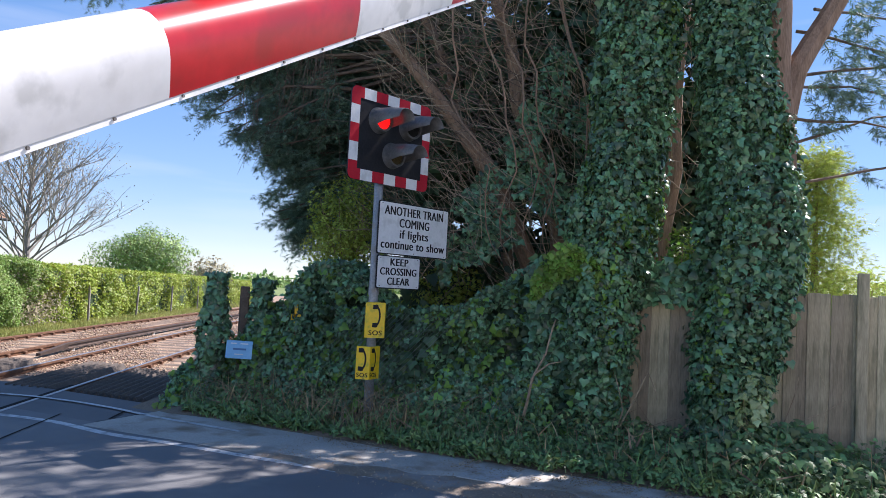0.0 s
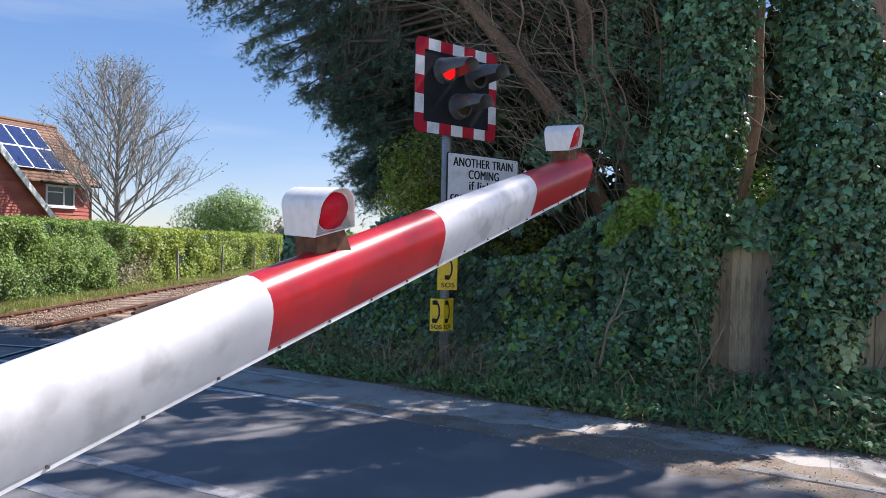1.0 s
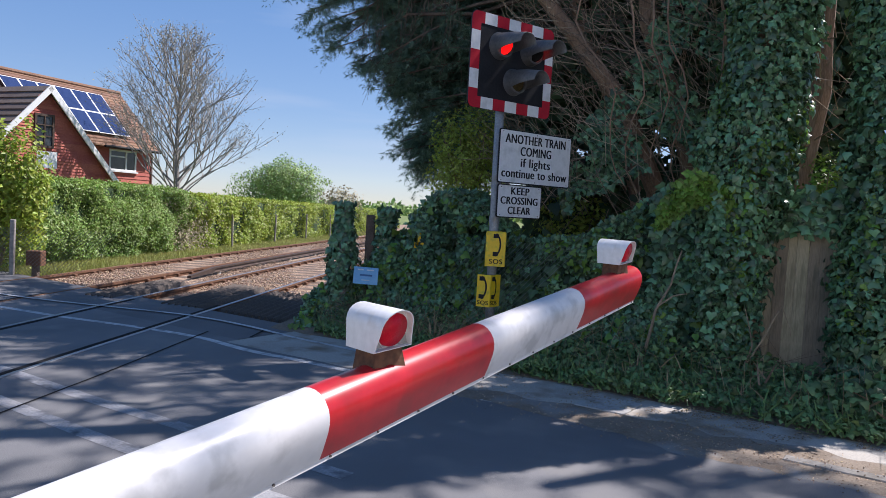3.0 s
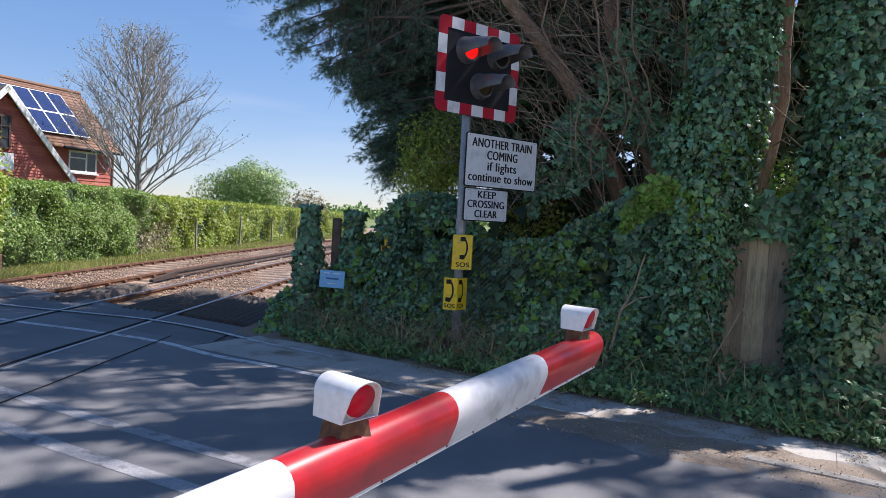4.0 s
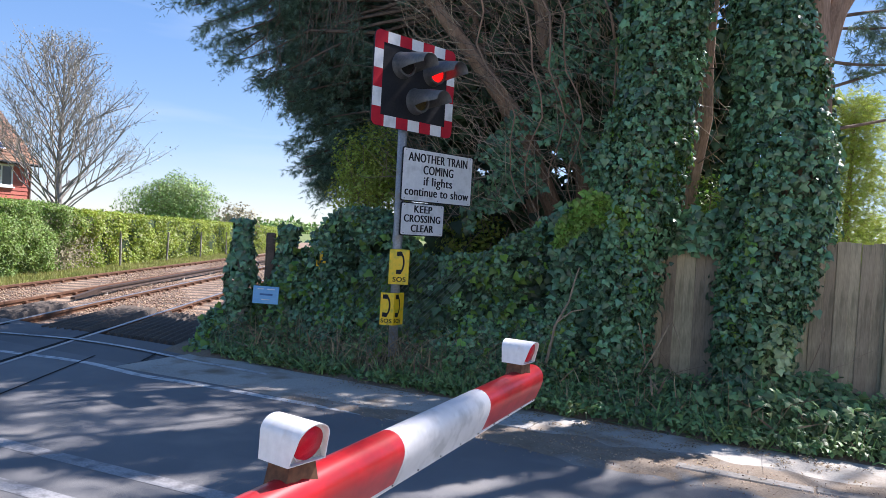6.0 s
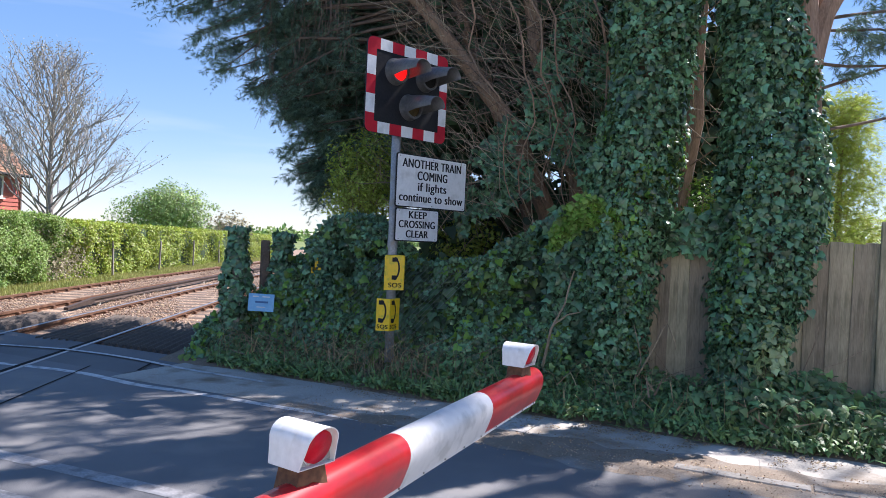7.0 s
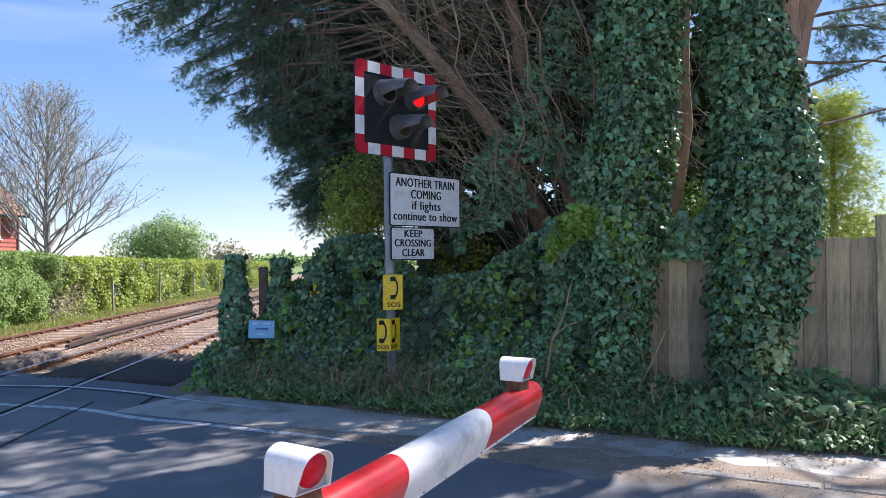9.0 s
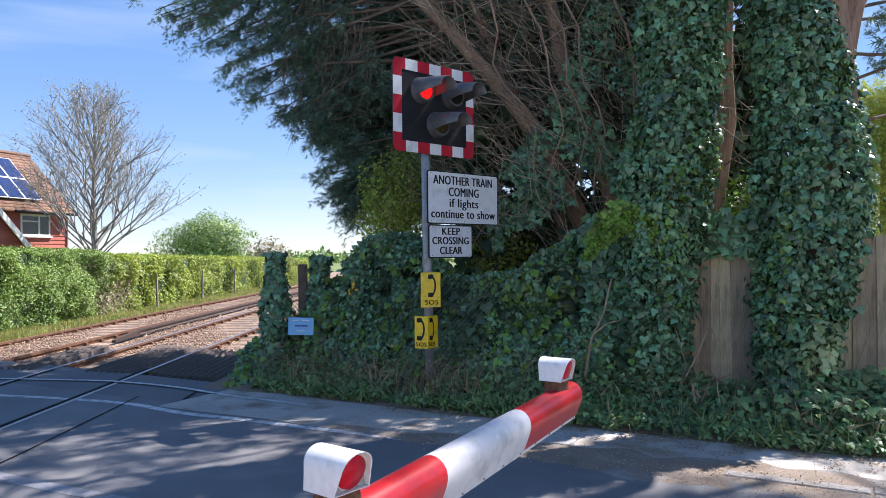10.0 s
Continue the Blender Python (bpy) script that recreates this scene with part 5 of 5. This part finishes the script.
    shrub("shrub", (3.0, 9.3, 1.9), (0.55, 0.4, 0.7), 1500, 0.08, M["ivy_light"], "light green sapling above the timber fence", "shrub")
    # leaf colour lightened to carry the sunbeam that falls on this plant
    M["sunlit_leaf"] = mat("sunlit_leaf", (0.3, 0.4, 0.16), (0.5, 0.58, 0.3), 3, 0.45, fine=20, rand=0.3, trans=0.3)
    shrub("pale_plant", (2.9, 6.85, 0.62), (0.2, 0.16, 0.42), 260, 0.075, M["sunlit_leaf"], "broad-leaved plant at the foot of the ivy tree, sunlight put into its pale leaves", "plant", IVY)
    n = 900
    u = RNG.uniform(-0.9, 1.6, n)
    P = rdA(u, RNG.uniform(6.65, 7.3, n), 0.08 + 0.34 * RNG.random(n) * (0.5 + 0.5 * np.cos(u * 1.3)))
    n = 1500
    a, b = RNG.uniform(0, 6.28, n), RNG.random(n) ** 0.5
    P2 = np.stack([3.15 + 0.75 * b * np.cos(a), 6.72 + 0.32 * b * np.sin(a), 0.06 + RNG.random(n) * 0.5 * (1.05 - b * b)], 1)
    P = np.concatenate([P, P2])
    foliage("broad_weeds", [leaves(P, (0.1, -0.6, 1), 0.075, IVY, tip=(0.1, -1, -0.3), tilt=0.5)], M["weeds"], None, "broad-leaved green weeds by the timber fence", "weeds")
    # dead branch and sticks leaning in the ivy, tall dry stems by the fence
    for pts, r in (([(0.86, 7.5, 0.35), (0.92, 7.42, 0.75), (1.05, 7.4, 1.0), (1.12, 7.38, 1.35)], 0.016), ([(0.93, 7.42, 0.78), (1.08, 7.4, 0.9), (1.2, 7.4, 0.93)], 0.011), ([(1.75, 7.3, 0.3), (1.95, 7.22, 0.75), (2.02, 7.2, 0.9), (2.12, 7.2, 0.62)], 0.009), ([(1.7, 7.3, 0.15), (1.78, 7.25, 0.5), (1.7, 7.2, 0.85)], 0.009), ([(3.2, 6.95, 0.4), (3.3, 6.9, 0.75), (3.35, 6.9, 0.95)], 0.006), ([(3.6, 6.95, 0.3), (3.66, 6.9, 0.8), (3.52, 6.9, 1.1)], 0.005), ([(3.3, 6.95, 0.5), (3.6, 6.9, 0.62), (3.8, 6.9, 0.75)], 0.005)):
        g = Geo()
        limb(g, pts, r, r * 0.45, 5, 0.05)
        tagged(part("dead_branch", g, M["twig"]), "thin bare brown dead branch leaning in the ivy", "branch", "dead branches")
    n = 900
    a, b = RNG.uniform(0, 6.28, n), RNG.random(n) ** 0.6
    P = np.stack([1.28 + 0.42 * b * np.cos(a), 7.55 + 0.15 * b * np.sin(a), 1.85 + 0.28 * b * np.sin(a * 1.7)], 1)
    foliage("young_growth", [leaves(P, (0, -1, 0.6), 0.07, IVY, tilt=0.7, swing=1)], M["ivy_light"], None, "fresh yellow-green growth among the ivy", "ivy")
    # gold conifer and bushes beyond the timber fence
    t = thing("gold_conifer", pose(8.1, 16.0, 0), "golden-green cone-shaped conifer beyond the fence", "tree")
    part("trunk", Geo().tube([(0, 0, 0), (0, 0, 5)], [0.12, 0.02], 8), M["bark"], t)
    ch = []
    for k in range(120):
        z = 0.5 + 4.6 * k / 120
        a = k * 2.4
        L = 1.5 * (1 - z / 5.6) + 0.25
        ch.append(sprays_along([Vector((0, 0, z)), Vector((L * math.cos(a), L * math.sin(a), z - 0.05 + 0.1 * L))], 130, 0.13, 0.15, 0.1))
    foliage("sprays", ch, M["gold_conifer"], t)
    shrub("field_bush", (14.5, 25, 1.6), (2.6, 1.5, 1.5), 3500, 0.2, M["shrub"], "pale green bush in the field beyond the fence", "bush")
    shrub("field_bush", (18.5, 27, 1.6), (2.2, 1.5, 1.7), 2500, 0.2, M["bush"], "green bush in the field beyond the fence", "bush")
    # beyond the hedge
    shrub("round_bush", (-22.7, 55, 2.6), (3.5, 2.5, 2.6), 15000, 0.2, M["bush"], "rounded green tree standing beyond the hedge", "bush")
    shrub("pale_bush", (-14.5, 45, 1.5), (1.5, 1.0, 1.4), 1500, 0.2, M["blossom"], "pale blossoming bush at the hedge's end", "bush")
    shrub("yellow_shrub", (-10.75, 12.35, 1.45), (1.0, 0.7, 1.4), 7500, 0.11, M["hedge_gold"], "bright yellow-green shrub at the start of the hedge", "shrub")


def build_bare_tree():
    t = thing("bare_tree", pose(-15.6, 27, -0.14), "slender tree with bare upswept branches just budding", "tree")
    g, tips = Geo(), []

    def grow(p, d, L, r, depth):
        q = p + d * L
        mid = p.lerp(q, 0.5) + Vector((RNG.normal(0, 0.03), RNG.normal(0, 0.03), 0)) * L
        g.tube([p, mid, q], [r, r * 0.8, r * 0.62], 4, cap=False)
        if depth > 2:
            tips.extend([q, mid])
        if depth == 5:
            return
        for k in range(3 if depth < 4 else 2):
            e = Vector((RNG.normal(0, 0.46), RNG.normal(0, 0.46), RNG.normal(0.1, 0.2)))
            grow(p.lerp(q, RNG.uniform(0.65, 1.0)), (d + e + Vector((0, 0, 0.1))).normalized(), L * RNG.uniform(0.62, 0.85), r * 0.6, depth + 1)

    g.tube([(0, 0, 0), (0.04, 0, 1.8), (-0.05, 0.03, 4), (0.05, 0, 6.2), (0, 0, 8.1)], [0.16, 0.13, 0.08, 0.045, 0.012], 8)
    for k in range(46):
        z = 1.5 + 5.2 * (k / 46) ** 1.5
        a = k * 2.4
        sp = 1.35 - 0.15 * z
        grow(Vector((0, 0, z)), Vector((sp * math.cos(a), sp * math.sin(a), 1)).normalized(), np.interp(z, [1.5, 3.2, 5, 7], [1.95, 1.85, 1.45, 0.75]), 0.036, 2)
    part("branchwork", g, M["grey_bark"], t, "grey bare branches")["kind"] = "stuff"
    P = np.array([tuple(p) for p in tips])
    P = np.concatenate([P + RNG.normal(0, 0.12, P.shape) for _ in range(2)])
    foliage("budding", [leaves(P, (0, 0, 1), 0.085, OVAL, tilt=1, swing=1)], M["bud"], t, "brown buds")


def build_hedge():
    h = thing("hedge", pose(0, 0, 0), "long clipped green hedge beside the railway", "hedge")
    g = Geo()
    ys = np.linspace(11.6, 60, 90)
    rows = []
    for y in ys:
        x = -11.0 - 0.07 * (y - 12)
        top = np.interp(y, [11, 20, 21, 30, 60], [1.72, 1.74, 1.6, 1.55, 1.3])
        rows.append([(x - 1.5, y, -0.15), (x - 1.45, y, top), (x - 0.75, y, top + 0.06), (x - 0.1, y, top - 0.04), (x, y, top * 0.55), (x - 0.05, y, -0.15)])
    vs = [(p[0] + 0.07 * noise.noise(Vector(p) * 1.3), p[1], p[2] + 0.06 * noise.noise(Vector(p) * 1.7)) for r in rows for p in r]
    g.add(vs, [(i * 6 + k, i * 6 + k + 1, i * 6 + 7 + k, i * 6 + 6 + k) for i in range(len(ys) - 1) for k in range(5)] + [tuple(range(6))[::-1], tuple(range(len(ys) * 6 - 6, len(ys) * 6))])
    # the shade inside the hedge is put into the core's dark colour
    part("core", g, M["shaded_hedge_core"], h, "solid core of the hedge, inner shade put into its dark colour")

    def cover(n, y0, y1, size, m, lab):
        y = y0 + (y1 - y0) * RNG.random(n) ** 1.3
        x = -11.0 - 0.07 * (y - 12)
        top = np.interp(y, [11, 20, 21, 30, 60], [1.76, 1.78, 1.64, 1.58, 1.33])
        on_top = RNG.random(n) < 0.3
        z = np.where(on_top, top + RNG.normal(0.02, 0.04, n), RNG.random(n) * top)
        xx = np.where(on_top, x - RNG.random(n) * 1.4, x)
        P = np.stack([xx, y, z], 1)
        P[:, 0] += lumps(P, 0.9, 0.42) + lumps(P, 2.2, 0.26) + RNG.normal(0.03, 0.07, n)
        P[:, 2] += np.where(on_top, lumps(P, 1.2, 0.1), 0)
        N = np.where(on_top[:, None], np.array([[0.2, 0, 1.0]]), np.array([[1.0, -0.3, 0.4]]))
        foliage("leafage", [leaves(P, N, size, OVAL, tip=(0.3, 0, -0.3), tilt=0.6, swing=1)], M[m], h, lab)

    cover(85000, 11.6, 21, 0.065, "hedge", "fresh green leaves")
    cover(52000, 20.5, 60, 0.1, "hedge_gold", "yellow-green leaves")
    n = 2600
    P = np.stack([-11.5 + RNG.normal(0, 0.14, n), RNG.normal(20.6, 0.75, n), RNG.random(n) * 1.5], 1)
    foliage("blossom", [leaves(P, (1, -0.5, 0.3), 0.07, OVAL, tilt=0.8, swing=1)], M["blossom"], h, "pale blossom and dry growth in a gap")
    # end of the hedge towards the road
    n = 3500
    P = np.stack([RNG.uniform(-12.4, -11, n), 11.55 + RNG.normal(0, 0.08, n), RNG.random(n) * 1.75], 1)
    foliage("end_leaves", [leaves(P, (0, -1, 0.3), 0.11, OVAL, tilt=0.6, swing=1)], M["hedge"], h)
    # grass verge
    n = 42000
    y = 12.3 + 40 * RNG.random(n) ** 1.7
    x = -11.0 - 0.07 * (y - 12) + RNG.random(n) * np.interp(y, [12, 14, 30, 50], [1.2, 1.3, 1.3, 1.0]) - 0.1
    P = np.stack([x, y, 0 * x - 0.14], 1)
    foliage("verge_grass", [leaves(P, (1, -1, 0.4), 0.17, BLADE, tip=(0, 0, 1), tilt=0.7, swing=0.35)], M["grass"], None, "long sunlit grass verge below the hedge", "grass")
    # lineside post-and-wire fence
    for k in range(5):
        y = 23.6 + 4.4 * k
        p = thing("lineside_post", pose(-10.62 - 0.07 * (y - 12), y, -0.14, 0, 1.5 * ((k * 5) % 3 - 1), 0), "weathered lineside fence post before the hedge", "fence post", "lineside posts")
        part("stake", Geo().box((-0.03, -0.03, 0), (0.03, 0.03, 1.25), cut=0.008), M["grey_bark"], p)
    # small trackside boxes
    b = thing("trackside_box", pose(-9.75, 12.1, -0.14, 0, 0, 10), "small rusty trackside junction box on a stub post", "junction box")
    part("box", Geo().box((-0.14, -0.1, 0.3), (0.14, 0.1, 0.58), cut=0.015), M["rust"], b)
    part("stub", Geo().box((-0.05, -0.05, 0), (0.05, 0.05, 0.3)), M["sleeper"], b)
    # far woods on the skyline
    n = 9000
    x = RNG.uniform(-160, 120, n)
    y = 190 + RNG.uniform(0, 20, n)
    z = RNG.random(n) * (2.2 + 2.6 * np.abs(lumps(np.stack([x, y * 0, y * 0], 1), 0.05)) + 1.2 * lumps(np.stack([x, y * 0, y * 0], 1), 0.3))
    foliage("far_woods", [leaves(np.stack([x, y, z], 1), (0, -1, 0.5), 1.6, OVAL, tilt=0.7, swing=1)], M["bush"], None, "low line of far woods on the skyline", "woods")


build_ivy()
build_trees()
build_bare_tree()
build_hedge()


# ---------------- house ----------------
def build_house():
    """Local x runs along the ridge away from the road, -y faces the railway."""
    base = pose(-18.534, 30, 0, 0, 0, 76)
    h = thing("house", base, "red tile-hung house with a brown roof, gable wing and solar panels", "house")
    L0 = -11.0
    part("wall", Geo().box((L0, 0.0, -0.2), (0, 5.4, 3.5)), M["tile_hung"], h, "red tile-hung wall")
    # courses of hung tiles on the long wall
    for k in range(19):
        z = 0.2 + 0.17 * k
        g = Geo().add([(L0, -0.028, z), (0.0, -0.028, z), (0.0, -0.004, z + 0.172), (L0, -0.004, z + 0.172), (L0, -0.004, z), (0, -0.004, z)], [(0, 1, 2, 3), (0, 4, 5, 1)])
        part("tile_course", g, M["tile_hung"], h)
    # main roof in tile courses
    ez, ey, rz, ry = 3.5, -0.35, 6.15, 2.3
    n = 20
    for side in (0, 1):
        for k in range(n):
            a, b = k / n, (k + 1) / n
            ya, za, yb, zb = ey + (ry - ey) * a, ez + (rz - ez) * a, ey + (ry - ey) * b, ez + (rz - ez) * b
            if side:
                ya, yb = 2 * ry - ya, 2 * ry - yb
            g = Geo().add([(L0, ya, za + 0.05), (0.15, ya, za + 0.05), (0.15, yb, zb + 0.012), (L0, yb, zb + 0.012), (L0, ya, za), (0.15, ya, za)], [(0, 1, 2, 3), (4, 5, 1, 0)])
            part("roof_course", g, M["roof_tile"], h)
    for x, f in ((-0.02, (0, 1, 2)), (L0, (2, 1, 0))):
        part("gable_end", Geo().add([(x, 0.0, 3.5), (x, 5.0, 3.5), (x, 2.3, 6.05)], [f]), M["tile_hung"], h)
    part("ridge", Geo().tube([(L0, ry, rz + 0.02), (0.16, ry, rz + 0.02)], 0.1, 8), M["roof_tile"], h)
    part("gutter", Geo().tube([(-2.9, ey - 0.05, ez), (0.1, ey - 0.05, ez)], 0.06, 8), M["sign_black"], h, "dark gutter")
    part("downpipe", Geo().tube([(-0.03, -0.06, 3.4), (-0.03, -0.06, 0)], 0.04, 8), M["white_paint"], h, "pale downpipe")
    # window in the long wall
    w = part("window", Geo().box((-2.28, -0.032, 2.62), (-1.01, -0.03, 3.36)), M["pane"], h, "white framed window with dark glass")
    for lo, hi in (((-2.36, 2.55), (-0.93, 2.62)), ((-2.36, 3.36), (-0.93, 3.44)), ((-2.36, 2.62), (-2.28, 3.36)), ((-1.01, 2.62), (-0.93, 3.36)), ((-1.52, 2.62), (-1.44, 3.36)), ((-2.28, 3.12), (-1.52, 3.17))):
        part("frame_bar", Geo().box((lo[0], -0.05, lo[1]), (hi[0], 0.02, hi[1])), M["white_paint"], w)
    part("sill", Geo().box((-2.42, -0.11, 2.49), (-0.87, 0.0, 2.55)), M["white_paint"], w)
    # solar panels on the slope
    d = Vector((0, ry - ey, rz - ez)).normalized()
    nrm = Vector((0, -d.z, d.y))
    for r in range(2):
        for c in range(6):
            x0 = -1.28 - 0.79 * (c + 1)
            if r == 0 and c > 2:
                continue
            o = Vector((x0, ey, ez)) + d * (0.62 + 1.29 * r) + nrm * 0.12
            q = Matrix.Translation(o) @ Matrix(((1, 0, 0, 0), (0, d.y, nrm.y, 0), (0, d.z, nrm.z, 0), (0, 0, 0, 1)))
            p = part("solar_panel", Geo().box((0, 0, 0), (0.78, 1.27, 0.03)), M["white_paint"], h, "blue solar panel in a pale frame", m=q)
            part("cell_sheet", Geo().box((0.035, 0.035, 0.031), (0.745, 1.235, 0.036)), M["panel_blue"], p)
    # gable wing towards the railway
    gx, gz, gy = -6.1, 5.3, -1.0
    xr, zr, xl, zl = -2.95, 2.0, -9.25, 2.0
    g = Geo().add([(xl, gy, -0.2), (xr, gy, -0.2), (xr, gy, zr), (gx, gy, gz - 0.05), (xl, gy, zl), (xl, 2.5, -0.2), (xr, 2.5, -0.2), (xr, 2.5, zr), (gx, 2.5, gz - 0.05), (xl, 2.5, zl)], [(0, 1, 2, 3, 4), (1, 6, 7, 2), (5, 0, 4, 9)])
    part("wing_wall", g, M["tile_hung"], h, "red weatherboarded gable")
    for k in range(34):
        z = 1.4 + 0.115 * k
        if z > gz - 0.25:
            break
        f = max(0.0, (z - zr) / (gz - zr)) if z > zr else 0
        a, b = xl + (gx - xl) * f + 0.1, xr + (gx - xr) * f - 0.1
        g = Geo().add([(a, gy - 0.03, z), (b, gy - 0.03, z), (b, gy - 0.004, z + 0.117), (a, gy - 0.004, z + 0.117), (a, gy - 0.004, z), (b, gy - 0.004, z)], [(0, 1, 2, 3), (0, 4, 5, 1)])
        part("weatherboard", g, M["tile_hung"], h)
    for sx, x1, z1 in ((1, xr, zr), (-1, xl, zl)):
        dv = Vector((x1 - gx, 0, z1 - gz)).normalized()
        up = Vector((-dv.z, 0, dv.x)) * (1 if sx > 0 else -1)
        Lr = (Vector((x1, 0, z1)) - Vector((gx, 0, gz))).length + 0.25
        m = Matrix(((dv.x, 0, up.x, gx), (0, 1, 0, 0), (dv.z, 0, up.z, gz), (0, 0, 0, 1)))
        part("bargeboard", Geo().box((-0.02, gy - 0.3, -0.14), (Lr, gy - 0.24, 0.06)), M["white_paint"], h, "white bargeboard", m=m)
        k = 14
        for i in range(k):
            a, b = Lr * i / k, Lr * (i + 1) / k
            g = Geo().add([(a, gy - 0.26, 0.06), (b, gy - 0.26, 0.1), (b, 3.2, 0.1), (a, 3.2, 0.06), (b, gy - 0.26, 0.06), (b, 3.2, 0.06)], [(0, 1, 2, 3), (1, 4, 5, 2)])
            part("wing_roof_course", g, M["roof_dark"], h, m=m)
    w = part("window", Geo().box((-6.47, gy - 0.05, 3.15), (-5.84, gy - 0.045, 4.25)), M["pane"], h, "dark timber framed window")
    for lo, hi in (((-6.55, 3.1), (-5.76, 3.18)), ((-6.55, 4.24), (-5.76, 4.32)), ((-6.55, 3.18), (-6.47, 4.24)), ((-5.84, 3.18), (-5.76, 4.24)), ((-6.17, 3.18), (-6.13, 4.24)), ((-6.47, 3.5), (-6.17, 3.54)), ((-6.47, 3.9), (-6.17, 3.94)), ((-6.13, 3.5), (-5.84, 3.54)), ((-6.13, 3.9), (-5.84, 3.94))):
        part("frame_bar", Geo().box((lo[0], gy - 0.08, lo[1]), (hi[0], gy - 0.02, hi[1])), M["dark_wood"], w)
    part("balcony_panel", Geo().box((-6.75, gy - 0.5, 2.35), (-5.95, gy - 0.46, 2.95)), M["white_paint"], h, "pale balcony panel")


build_house()


# ---------------- what moves ----------------
def motions():
    lift = ((0.0, 27.75), (0.2, 24.8), (0.5, 19.5), (0.8, 14.5), (1.0, 13.1), (1.5, 11.2), (2.0, 9.3), (2.5, 7.29), (3.25, 4.3), (4.0, 1.45), (4.5, 0.22), (5.0, 0.22), (5.5, 0.26), (7.0, 0.25), (7.5, 0.14), (8.0, 0.12), (9.0, 0.08), (10.0, 0.1))
    walk(barrier, [(t, pose(ARM_X, ARM_Y, ARM_Z, 0, -a, ARM_AZ)) for t, a in lift])
    for ob, first in zip(signal_discs, (0, 180)):
        rows, a = [(0.0, pose(0, -0.068, 0, 0, 0, first))], first
        for t in FLIPS:
            for k in range(4):
                rows.append((t + (k - 1.5) / 30, pose(0, -0.068, 0, 0, 0, a + 60 * k)))
            a += 180
        rows.append((10.0, pose(0, -0.068, 0, 0, 0, a)))
        walk(ob, rows)


motions()
